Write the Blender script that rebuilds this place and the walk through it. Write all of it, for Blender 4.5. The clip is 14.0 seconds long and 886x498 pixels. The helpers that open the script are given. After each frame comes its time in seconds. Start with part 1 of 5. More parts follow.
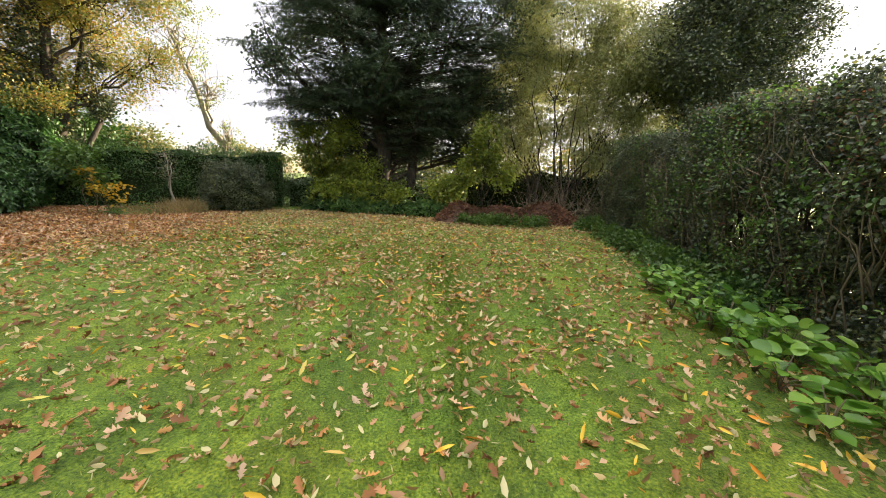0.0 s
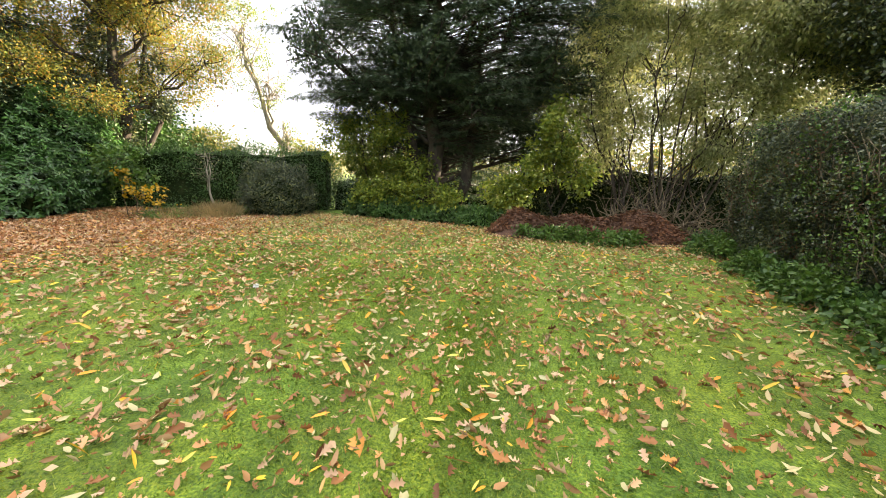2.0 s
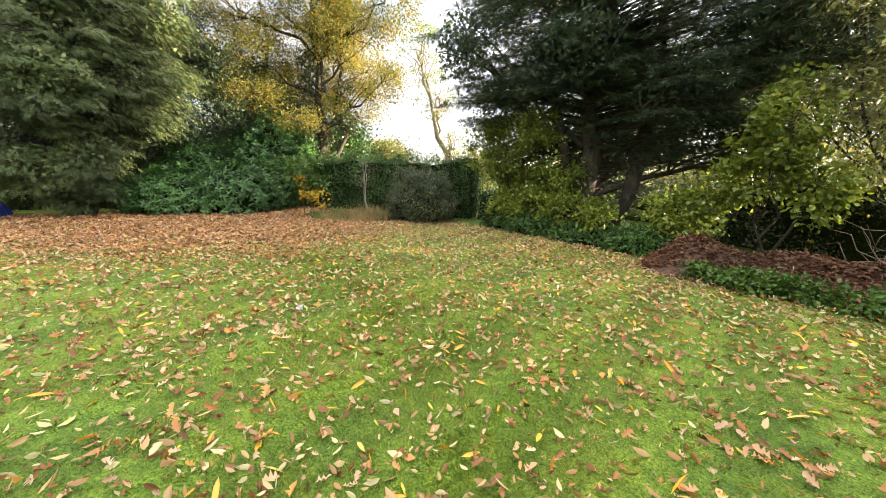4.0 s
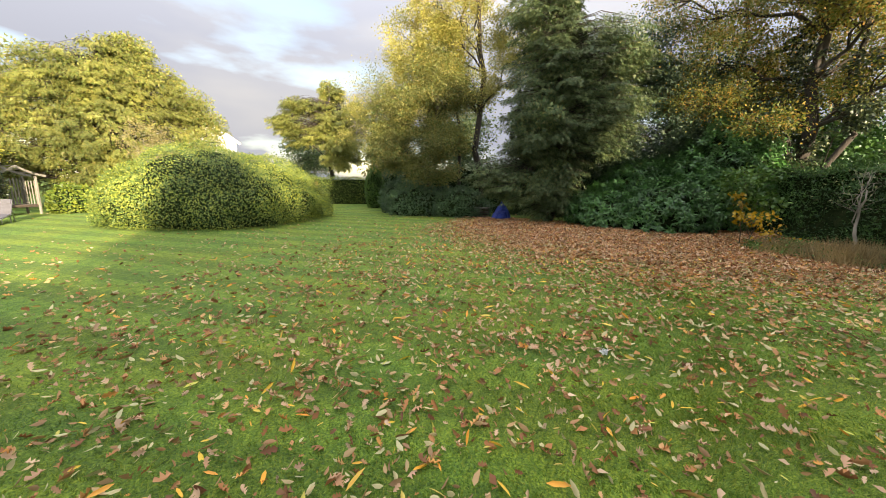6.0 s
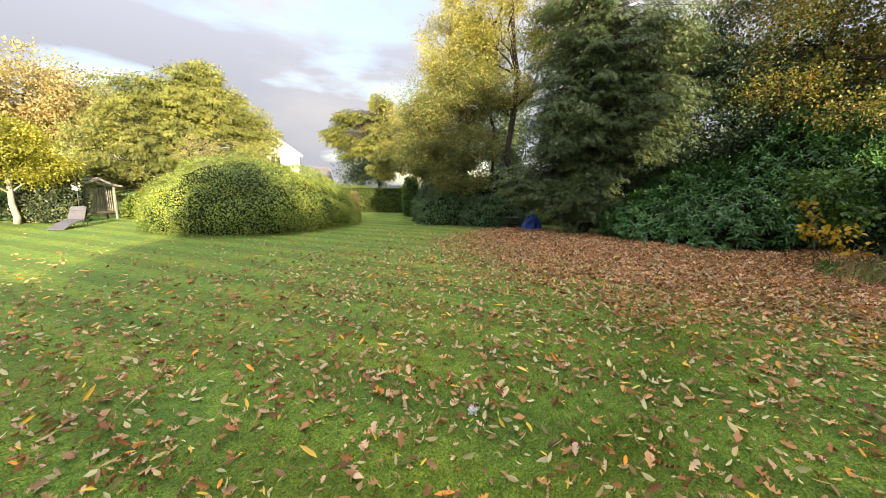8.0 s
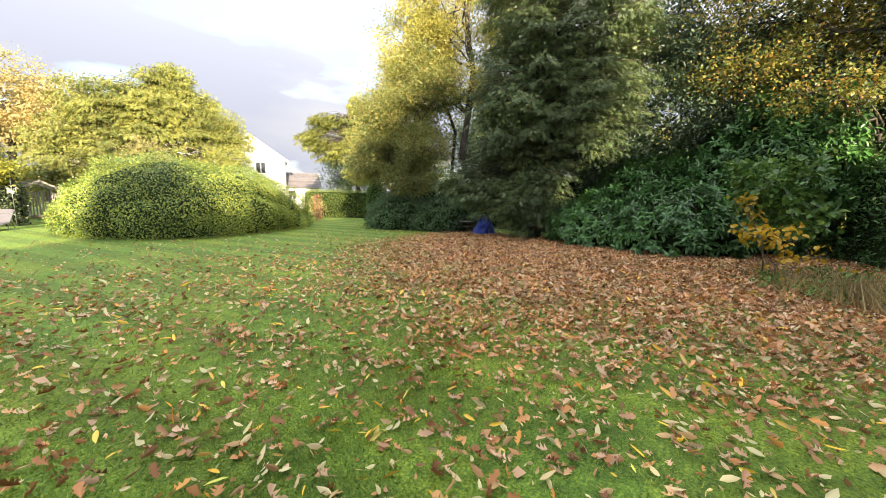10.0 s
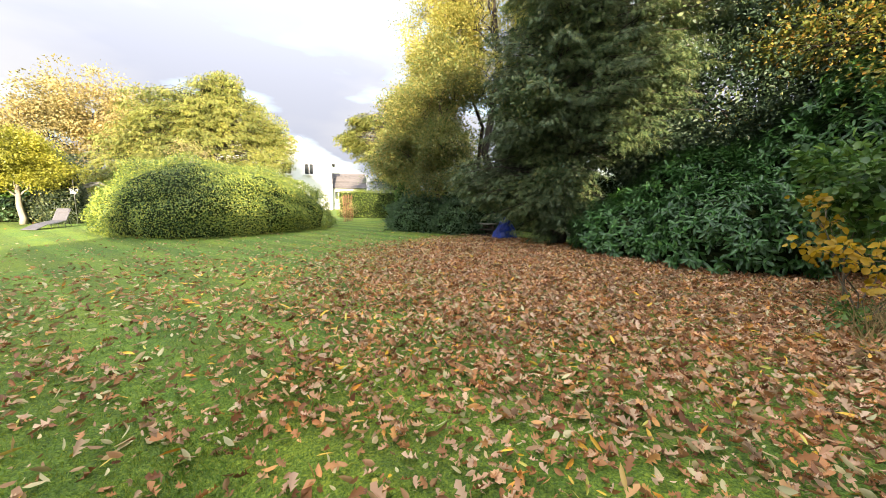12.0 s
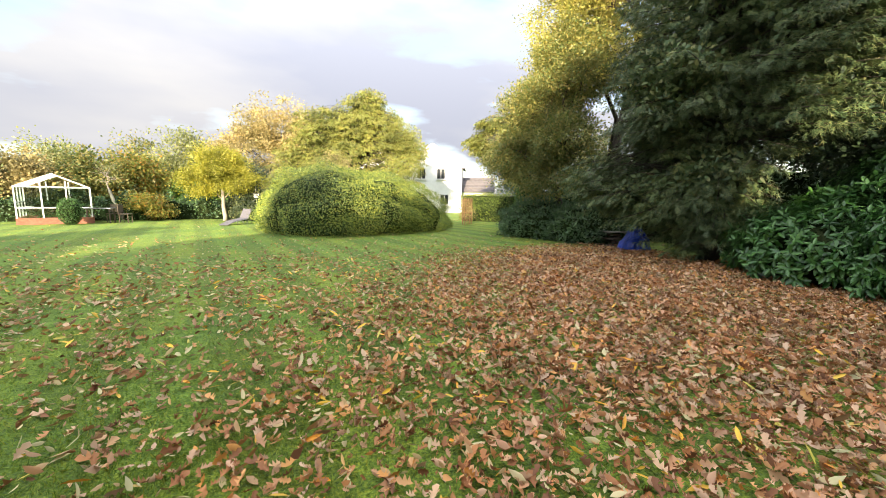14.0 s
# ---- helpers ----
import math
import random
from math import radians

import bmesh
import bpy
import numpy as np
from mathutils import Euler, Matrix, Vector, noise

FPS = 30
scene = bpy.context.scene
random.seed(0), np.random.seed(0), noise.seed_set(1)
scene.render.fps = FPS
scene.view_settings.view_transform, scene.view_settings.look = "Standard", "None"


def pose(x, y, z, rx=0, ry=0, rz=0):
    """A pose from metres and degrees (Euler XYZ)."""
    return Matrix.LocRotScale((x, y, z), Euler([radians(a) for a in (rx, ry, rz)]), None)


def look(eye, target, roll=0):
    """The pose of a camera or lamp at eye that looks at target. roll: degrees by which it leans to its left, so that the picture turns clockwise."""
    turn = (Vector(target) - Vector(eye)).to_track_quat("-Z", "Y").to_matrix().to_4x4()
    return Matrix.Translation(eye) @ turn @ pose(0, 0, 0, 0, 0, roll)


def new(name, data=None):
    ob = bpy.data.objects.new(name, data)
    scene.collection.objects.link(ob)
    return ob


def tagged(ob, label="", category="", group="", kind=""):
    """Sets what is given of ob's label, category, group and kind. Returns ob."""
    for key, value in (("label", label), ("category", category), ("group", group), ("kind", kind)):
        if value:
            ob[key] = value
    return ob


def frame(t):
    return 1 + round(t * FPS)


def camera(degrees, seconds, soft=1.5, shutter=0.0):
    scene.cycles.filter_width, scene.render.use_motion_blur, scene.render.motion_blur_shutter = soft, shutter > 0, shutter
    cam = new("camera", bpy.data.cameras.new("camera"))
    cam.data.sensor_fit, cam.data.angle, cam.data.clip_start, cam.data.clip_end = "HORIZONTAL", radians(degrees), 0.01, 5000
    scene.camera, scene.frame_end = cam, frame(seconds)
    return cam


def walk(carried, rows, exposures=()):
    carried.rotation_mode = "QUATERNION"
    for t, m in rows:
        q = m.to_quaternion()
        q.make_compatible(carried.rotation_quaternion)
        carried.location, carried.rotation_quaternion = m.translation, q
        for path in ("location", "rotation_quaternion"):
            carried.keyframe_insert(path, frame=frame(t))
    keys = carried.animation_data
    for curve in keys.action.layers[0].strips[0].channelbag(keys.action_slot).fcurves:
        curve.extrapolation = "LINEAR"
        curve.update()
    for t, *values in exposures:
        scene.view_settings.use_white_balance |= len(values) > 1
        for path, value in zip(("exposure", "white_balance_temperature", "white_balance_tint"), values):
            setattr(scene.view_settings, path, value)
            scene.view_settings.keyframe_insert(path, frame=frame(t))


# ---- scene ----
cam = camera(101.3, 14.0, 0.9)
PATH = [
    (0, (1.096, -1.836, 1.452), (0.731, 0.09, 1.058), 1.3),
    (0.5, (1.019, -1.224, 1.425), (0.63, 0.697, 1.028), 1.2),
    (1, (1.008, -0.648, 1.449), (0.564, 1.262, 1.056), 1.1),
    (1.5, (1.029, -0.025, 1.477), (0.456, 1.85, 1.084), 1.1),
    (2, (0.988, 0.555, 1.455), (0.264, 2.376, 1.056), 1.1),
    (2.2, (0.981, 0.777, 1.487), (0.211, 2.579, 1.09), 1.1),
    (4.3, (1.204, 2.596, 1.555), (-0.459, 3.639, 1.172), 1.9),
    (4.5, (1.1, 2.723, 1.567), (-0.677, 3.556, 1.185), 2.0),
    (5, (0.917, 3.067, 1.554), (-1.025, 3.345, 1.167), 1.6),
    (5.5, (0.831, 3.363, 1.573), (-1.116, 3.098, 1.201), 1.4),
    (6, (0.773, 3.632, 1.603), (-1.026, 2.838, 1.24), 1.1),
    (6.5, (0.498, 3.842, 1.563), (-1.183, 2.818, 1.211), 0.8),
    (7, (0.148, 4.152, 1.573), (-1.497, 3.064, 1.239), 0.8),
    (7.5, (-0.27, 4.529, 1.555), (-1.91, 3.43, 1.235), 0.6),
    (7.7, (-0.431, 4.66, 1.587), (-2.068, 3.556, 1.265), 0.7),
    (9.8, (-3.079, 6.308, 1.323), (-4.663, 5.118, 1.046), 0.8),
    (10, (-3.26, 6.403, 1.355), (-4.849, 5.221, 1.078), 0.7),
    (10.5, (-3.728, 6.574, 1.329), (-5.331, 5.411, 1.051), 0.9),
    (11, (-4.171, 6.677, 1.37), (-5.753, 5.486, 1.091), 0.9),
    (11.5, (-4.613, 6.737, 1.38), (-6.111, 5.441, 1.101), 0.8),
    (12, (-5.012, 6.806, 1.372), (-6.402, 5.395, 1.093), 0.7),
    (12.5, (-5.336, 6.838, 1.389), (-6.534, 5.261, 1.116), 0.9),
    (13, (-5.67, 6.779, 1.354), (-6.722, 5.101, 1.079), 0.9),
    (13.5, (-5.93, 6.736, 1.362), (-6.863, 4.988, 1.089), 0.8),
    (14, (-6.16, 6.66, 1.36), (-6.96, 4.83, 1.09), 0.8),
]
EXPOSURES = [(0.0, 1.9), (0.5, 2.28), (1.0, 2.4), (2.2, 2.4), (4.5, 2.5), (5.0, 2.36), (5.5, 1.88), (6.0, 1.7), (6.8, 1.65), (7.7, 1.7), (9.8, 2.05), (13.0, 2.05), (14.0, 1.9)]
walk(cam, [(t, look(eye, target, roll)) for t, eye, target, roll in PATH], [(t, stops, 8100 if t < 5.5 else 7600 if t < 9 else 7350, 13) for t, stops in EXPOSURES])

# ---- sky and sun ----
SUN = Vector((0.572, 0.780, 0.262)).normalized()
SKY, SUN_POWER = 0.12, 5.0
CLOUD_LOW, CLOUD_HIGH, CLOUD_GLOW = 0.29, 1.5, 0.5   # an overcast sky is some times brighter overhead, and brighter towards the sun

world = bpy.data.worlds.new("sky")
scene.world = world
world.use_nodes = True
wt = world.node_tree
wt.nodes.clear()
w_out = wt.nodes.new("ShaderNodeOutputWorld")
sky = wt.nodes.new("ShaderNodeTexSky")
sky.sky_type, sky.sun_disc = "NISHITA", False
sky.sun_elevation = math.asin(SUN.z)
sky.sun_rotation = math.atan2(SUN.x, SUN.y)
bg_sky, bg_cloud = wt.nodes.new("ShaderNodeBackground"), wt.nodes.new("ShaderNodeBackground")
bg_sky.inputs["Strength"].default_value = SKY
wt.links.new(sky.outputs[0], bg_sky.inputs["Color"])
coord = wt.nodes.new("ShaderNodeTexCoord")
stretch = wt.nodes.new("ShaderNodeMapping")
stretch.inputs["Scale"].default_value = (1.1, 1.1, 3.4)
cloud_noise, tone_noise = wt.nodes.new("ShaderNodeTexNoise"), wt.nodes.new("ShaderNodeTexNoise")
cloud_noise.inputs["Scale"].default_value, cloud_noise.inputs["Detail"].default_value = 1.6, 6
tone_noise.inputs["Scale"].default_value, tone_noise.inputs["Detail"].default_value = 1.1, 5
cover, tone = wt.nodes.new("ShaderNodeValToRGB"), wt.nodes.new("ShaderNodeValToRGB")
cover.color_ramp.elements[0].position, cover.color_ramp.elements[1].position = 0.36, 0.5
tone.color_ramp.elements[0].position, tone.color_ramp.elements[1].position = 0.46, 0.68
tone.color_ramp.elements[0].color, tone.color_ramp.elements[1].color = (0.5, 0.57, 0.73, 1), (0.72, 0.77, 0.84, 1)
apart = wt.nodes.new("ShaderNodeSeparateXYZ")
wt.links.new(coord.outputs["Generated"], apart.inputs[0])
rise = wt.nodes.new("ShaderNodeMapRange")
rise.inputs["From Min"].default_value, rise.inputs["From Max"].default_value = 0.0, 1.0
rise.inputs["To Min"].default_value, rise.inputs["To Max"].default_value = CLOUD_LOW, CLOUD_HIGH
steep = wt.nodes.new("ShaderNodeMath")
steep.operation = "POWER"
steep.inputs[1].default_value = 2.2
wt.links.new(apart.outputs["Z"], steep.inputs[0])
wt.links.new(steep.outputs[0], rise.inputs["Value"])
toward = wt.nodes.new("ShaderNodeVectorMath")
toward.operation = "DOT_PRODUCT"
toward.inputs[1].default_value = SUN
wt.links.new(coord.outputs["Generated"], toward.inputs[0])
glow = wt.nodes.new("ShaderNodeMapRange")
glow.inputs["From Min"].default_value, glow.inputs["From Max"].default_value = -0.3, 1.0
glow.inputs["To Min"].default_value, glow.inputs["To Max"].default_value = 0.0, CLOUD_GLOW
wt.links.new(toward.outputs["Value"], glow.inputs["Value"])
total = wt.nodes.new("ShaderNodeMath")
wt.links.new(rise.outputs[0], total.inputs[0])
wt.links.new(glow.outputs[0], total.inputs[1])
wt.links.new(total.outputs[0], bg_cloud.inputs["Strength"])
sky_mix = wt.nodes.new("ShaderNodeMixShader")
wt.links.new(coord.outputs["Generated"], stretch.inputs["Vector"])
wt.links.new(stretch.outputs[0], cloud_noise.inputs["Vector"])
wt.links.new(stretch.outputs[0], tone_noise.inputs["Vector"])
wt.links.new(cloud_noise.outputs[0], cover.inputs[0])
wt.links.new(tone_noise.outputs[0], tone.inputs[0])
wt.links.new(tone.outputs[0], bg_cloud.inputs["Color"])
wt.links.new(cover.outputs[0], sky_mix.inputs[0])
wt.links.new(bg_sky.outputs[0], sky_mix.inputs[1])
wt.links.new(bg_cloud.outputs[0], sky_mix.inputs[2])
wt.links.new(sky_mix.outputs[0], w_out.inputs["Surface"])

sun_data = bpy.data.lights.new("sun", "SUN")
sun_data.energy, sun_data.angle, sun_data.color = SUN_POWER, radians(0.6), (1.0, 0.9, 0.74)
sun_ob = new("sun", sun_data)
sun_ob.matrix_world = look(SUN * 60, (0, 0, 0))


# ---- materials ----
def blank(name):
    mat = bpy.data.materials.new(name)
    mat.use_nodes = True
    nt = mat.node_tree
    return mat, nt, nt.nodes["Principled BSDF"]


def ramp_of(nt, colors, source, spread=None):
    ramp = nt.nodes.new("ShaderNodeValToRGB")
    els = ramp.color_ramp.elements
    while len(els) < len(colors):
        els.new(0.5)
    for i, (el, c) in enumerate(zip(els, colors)):
        el.position = i / max(1, len(colors) - 1) if spread is None else spread[i]
        el.color = (*c, 1)
    nt.links.new(source, ramp.inputs[0])
    return ramp


def foliage(name, colors, rough=0.5, translucent=0.35, patch=0.6, patch_dark=0.55):
    """Leaves: a colour for each leaf, patches of tint over the crown, and light that comes through."""
    mat, nt, bsdf = blank(name)
    geo = nt.nodes.new("ShaderNodeNewGeometry")
    ramp = ramp_of(nt, colors, geo.outputs["Random Per Island"])
    coords = nt.nodes.new("ShaderNodeTexCoord")
    tint = nt.nodes.new("ShaderNodeTexNoise")
    tint.inputs["Scale"].default_value, tint.inputs["Detail"].default_value = patch, 3
    nt.links.new(coords.outputs["Object"], tint.inputs["Vector"])
    shade = ramp_of(nt, [(patch_dark, patch_dark * 1.05, patch_dark), (1.15, 1.1, 1.0)], tint.outputs[0], [0.35, 0.65])
    mul = nt.nodes.new("ShaderNodeMix")
    mul.data_type, mul.blend_type = "RGBA", "MULTIPLY"
    mul.inputs[0].default_value = 1
    nt.links.new(ramp.outputs[0], mul.inputs[6])
    nt.links.new(shade.outputs[0], mul.inputs[7])
    nt.links.new(mul.outputs[2], bsdf.inputs["Base Color"])
    bsdf.inputs["Roughness"].default_value = rough
    trans = nt.nodes.new("ShaderNodeBsdfTranslucent")
    nt.links.new(mul.outputs[2], trans.inputs["Color"])
    mix = nt.nodes.new("ShaderNodeMixShader")
    mix.inputs[0].default_value = translucent
    nt.links.new(bsdf.outputs[0], mix.inputs[1])
    nt.links.new(trans.outputs[0], mix.inputs[2])
    nt.links.new(mix.outputs[0], nt.nodes["Material Output"].inputs["Surface"])
    return mat


def solid(name, colors, rough=0.8, scale=8.0, bump=0.3, detail=6, metallic=0.0, stretch=(1, 1, 1), per_object=0.0):
    """A surface with grain in its colour and its relief."""
    mat, nt, bsdf = blank(name)
    coords = nt.nodes.new("ShaderNodeTexCoord")
    mapping = nt.nodes.new("ShaderNodeMapping")
    mapping.inputs["Scale"].default_value = stretch
    nt.links.new(coords.outputs["Object"], mapping.inputs["Vector"])
    grain, blotch = nt.nodes.new("ShaderNodeTexNoise"), nt.nodes.new("ShaderNodeTexNoise")
    grain.inputs["Scale"].default_value, grain.inputs["Detail"].default_value = scale, detail
    blotch.inputs["Scale"].default_value = scale * 0.13
    nt.links.new(mapping.outputs[0], grain.inputs["Vector"])
    nt.links.new(coords.outputs["Object"], blotch.inputs["Vector"])
    add = nt.nodes.new("ShaderNodeMath")
    add.operation = "MULTIPLY_ADD"
    add.inputs[1].default_value = 0.4
    nt.links.new(blotch.outputs[0], add.inputs[0])
    half = nt.nodes.new("ShaderNodeMath")
    half.operation = "MULTIPLY"
    half.inputs[1].default_value = 0.6
    nt.links.new(grain.outputs[0], half.inputs[0])
    nt.links.new(half.outputs[0], add.inputs[2])
    source = add.outputs[0]
    if per_object:
        info = nt.nodes.new("ShaderNodeObjectInfo")
        vary = nt.nodes.new("ShaderNodeMath")
        vary.operation = "MULTIPLY_ADD"
        vary.inputs[1].default_value = per_object
        nt.links.new(info.outputs["Random"], vary.inputs[0])
        nt.links.new(source, vary.inputs[2])
        source = vary.outputs[0]
    spread = [0.3 + 0.4 * i / max(1, len(colors) - 1) for i in range(len(colors))]
    ramp = ramp_of(nt, colors, source, spread)
    nt.links.new(ramp.outputs[0], bsdf.inputs["Base Color"])
    relief = nt.nodes.new("ShaderNodeBump")
    relief.inputs["Strength"].default_value, relief.inputs["Distance"].default_value = bump, 0.02
    nt.links.new(grain.outputs[0], relief.inputs["Height"])
    nt.links.new(relief.outputs[0], bsdf.inputs["Normal"])
    bsdf.inputs["Roughness"].default_value, bsdf.inputs["Metallic"].default_value = rough, metallic
    return mat


BARK = solid("bark", [(0.02, 0.016, 0.012), (0.05, 0.04, 0.03), (0.09, 0.075, 0.06)], 0.95, 12, 1.0, stretch=(1, 1, 0.25))
PALE_BARK = solid("pale_bark", [(0.13, 0.12, 0.09), (0.27, 0.24, 0.19), (0.4, 0.36, 0.28)], 0.85, 10, 0.7, stretch=(1, 1, 0.3))
TWIG = solid("twig", [(0.09, 0.07, 0.045), (0.2, 0.16, 0.1)], 0.9, 20, 0.4)
# Near-black fill of bush and hedge cores, standing in for shade between leaves.
INNER_SHADE = solid("inner_foliage_and_shade", [(0.006, 0.012, 0.005), (0.018, 0.03, 0.01), (0.04, 0.045, 0.018)], 1.0, 25, 1.0)
INNER_SHADE.node_tree.nodes["Principled BSDF"].inputs["Specular IOR Level"].default_value = 0.05
YEW = foliage("yew_needles", [(0.03, 0.065, 0.04), (0.055, 0.1, 0.055), (0.09, 0.14, 0.065)], 0.5, 0.3)
SPRUCE = foliage("spruce_needles", [(0.048, 0.095, 0.044), (0.085, 0.15, 0.06), (0.145, 0.205, 0.078), (0.23, 0.24, 0.1)], 0.55, 0.22)
GOLD_YEW = foliage("golden_yew_needles", [(0.13, 0.2, 0.05), (0.25, 0.3, 0.07), (0.35, 0.36, 0.1), (0.35, 0.29, 0.08)], 0.55, 0.35)
PRIVET = foliage("golden_privet_leaves", [(0.06, 0.13, 0.045), (0.2, 0.29, 0.06), (0.5, 0.52, 0.09)], 0.45, 0.3, 0.45, 0.6)
LAUREL = foliage("laurel_leaves", [(0.028, 0.09, 0.024), (0.052, 0.155, 0.036), (0.09, 0.215, 0.055)], 0.33, 0.15, 1.0, 0.6)
HEDGE = foliage("hedge_leaves", [(0.03, 0.09, 0.025), (0.06, 0.155, 0.038), (0.1, 0.21, 0.05)], 0.5, 0.25, 0.8)
DARK_HEDGE = foliage("dark_hedge_leaves", [(0.03, 0.05, 0.033), (0.055, 0.085, 0.05), (0.09, 0.125, 0.068), (0.22, 0.24, 0.09)], 0.36, 0.3, 1.2, 0.6)
RHODO = foliage("rhododendron_leaves", [(0.04, 0.095, 0.045), (0.075, 0.15, 0.065), (0.12, 0.21, 0.09)], 0.4, 0.2, 0.8)
OAK = foliage("oak_leaves", [(0.1, 0.16, 0.035), (0.18, 0.23, 0.045), (0.3, 0.3, 0.06), (0.4, 0.32, 0.07), (0.42, 0.2, 0.04)], 0.5, 0.45, 0.5)
BIRCH = foliage("golden_leaves", [(0.3, 0.34, 0.08), (0.52, 0.49, 0.13), (0.64, 0.54, 0.17)], 0.5, 0.45, 0.5)
OLIVE = foliage("olive_gold_leaves", [(0.1, 0.16, 0.045), (0.19, 0.235, 0.07), (0.29, 0.29, 0.09), (0.38, 0.3, 0.09)], 0.5, 0.4, 0.5)
LIME = foliage("lime_green_leaves", [(0.1, 0.18, 0.03), (0.2, 0.28, 0.045), (0.34, 0.38, 0.06)], 0.45, 0.45, 0.8)
GREEN = foliage("fresh_green_leaves", [(0.05, 0.13, 0.025), (0.09, 0.2, 0.035), (0.15, 0.26, 0.05)], 0.45, 0.35, 1.0)
WILLOW = foliage("grey_willow_leaves", [(0.2, 0.25, 0.1), (0.33, 0.37, 0.15), (0.46, 0.46, 0.23)], 0.55, 0.5, 0.7)
TAN = foliage("tan_leaves", [(0.3, 0.26, 0.1), (0.48, 0.4, 0.18), (0.58, 0.46, 0.22)], 0.6, 0.4, 0.5)
YELLOW = foliage("yellow_leaves", [(0.27, 0.29, 0.04), (0.44, 0.43, 0.06), (0.54, 0.5, 0.1)], 0.5, 0.45, 0.6)
AMBER = foliage("amber_leaves", [(0.5, 0.32, 0.02), (0.65, 0.42, 0.03)], 0.45, 0.45, 1.0)
RUSSET = foliage("russet_leaves", [(0.09, 0.04, 0.022), (0.17, 0.075, 0.04), (0.26, 0.13, 0.07)], 0.6, 0.3, 1.0)
BROWN_LEAF = foliage("fallen_brown_leaves", [(0.16, 0.065, 0.03), (0.32, 0.13, 0.05), (0.5, 0.22, 0.08), (0.5, 0.29, 0.18), (0.64, 0.44, 0.3), (0.62, 0.27, 0.05)], 0.7, 0.12, 2.0, 0.8)
PALE_LEAF = foliage("fallen_pale_leaves", [(0.42, 0.38, 0.2), (0.56, 0.5, 0.28), (0.46, 0.3, 0.14), (0.28, 0.16, 0.08), (0.4, 0.2, 0.08)], 0.65, 0.1, 2.0, 0.8)
YELLOW_LEAF = foliage("fallen_yellow_leaves", [(0.6, 0.34, 0.045), (0.8, 0.52, 0.05), (0.75, 0.28, 0.03), (0.56, 0.54, 0.1), (0.5, 0.27, 0.09)], 0.55, 0.1, 2.0, 0.85)
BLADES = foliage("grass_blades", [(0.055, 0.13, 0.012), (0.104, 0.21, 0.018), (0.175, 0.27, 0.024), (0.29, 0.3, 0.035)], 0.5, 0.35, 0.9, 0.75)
# Paler copy of the blades: the sheen of mown lean, painted in.
SHEEN_BLADES = foliage("grass_blades_painted_sheen", [(0.085, 0.17, 0.03), (0.15, 0.26, 0.035), (0.23, 0.33, 0.05), (0.34, 0.36, 0.06)], 0.5, 0.35, 0.9, 0.8)
STRAW = foliage("dry_grass", [(0.3, 0.22, 0.1), (0.42, 0.32, 0.16)], 0.7, 0.3, 1.0)


# ---- mesh makers ----
RHOMB = ([(0, 0, 0), (0.45, 0.5, 0.16), (1, 0, -0.05), (0.45, -0.5, 0.16)], [(0, 1, 2, 3)])
OVAL = ([(0, 0, 0), (0.28, 0.44, 0.14), (0.7, 0.4, 0.12), (1, 0, -0.12), (0.7, -0.4, 0.12), (0.28, -0.44, 0.14)],
        [(0, 1, 2, 3), (0, 3, 4, 5)])
NEEDLES = ([(0, -0.06, 0), (0, 0.06, 0), (1, 0, -0.12), (0.1, 0, 0), (0.22, 0, 0), (0.5, 0.5, 0.04), (0.12, 0, 0), (0.24, 0, 0), (0.5, -0.5, 0.04),
            (0.38, 0, 0), (0.5, 0, 0), (0.78, 0.42, 0), (0.4, 0, 0), (0.52, 0, 0), (0.78, -0.42, 0)], [(0, 2, 1), (3, 5, 4), (6, 7, 8), (9, 11, 10), (12, 13, 14)])
OAK_LEAF = ([(0, 0, 0), (0.14, 0.13, 0.16), (0.24, 0.4, 0.5), (0.36, 0.16, 0.16), (0.5, 0.5, 0.68), (0.62, 0.2, 0.24), (0.8, 0.36, 0.64), (1, 0, 0.5),
             (0.8, -0.34, 0.4), (0.64, -0.18, 0.16), (0.5, -0.48, 0.36), (0.37, -0.14, 0.1), (0.22, -0.42, 0.5), (0.14, -0.12, 0.14)],
            [(0, 1, 2, 3, 4, 5, 6, 7), (7, 8, 9, 10, 11, 12, 13, 0)])
CURLED = ([(0, 0, 0.2), (0.3, 0.42, 0.6), (0.66, 0.38, 0.8), (1, 0.05, 1.0), (0.7, -0.3, 0.1), (0.3, -0.4, -0.1)],
          [(0, 1, 2, 3), (0, 3, 4, 5)])
BLADE = ([(0, -0.5, 0), (0, 0.5, 0), (1, 0, 0.0)], [(0, 1, 2)])


def unit(a):
    return a / np.maximum(np.linalg.norm(a, axis=1, keepdims=True), 1e-6)


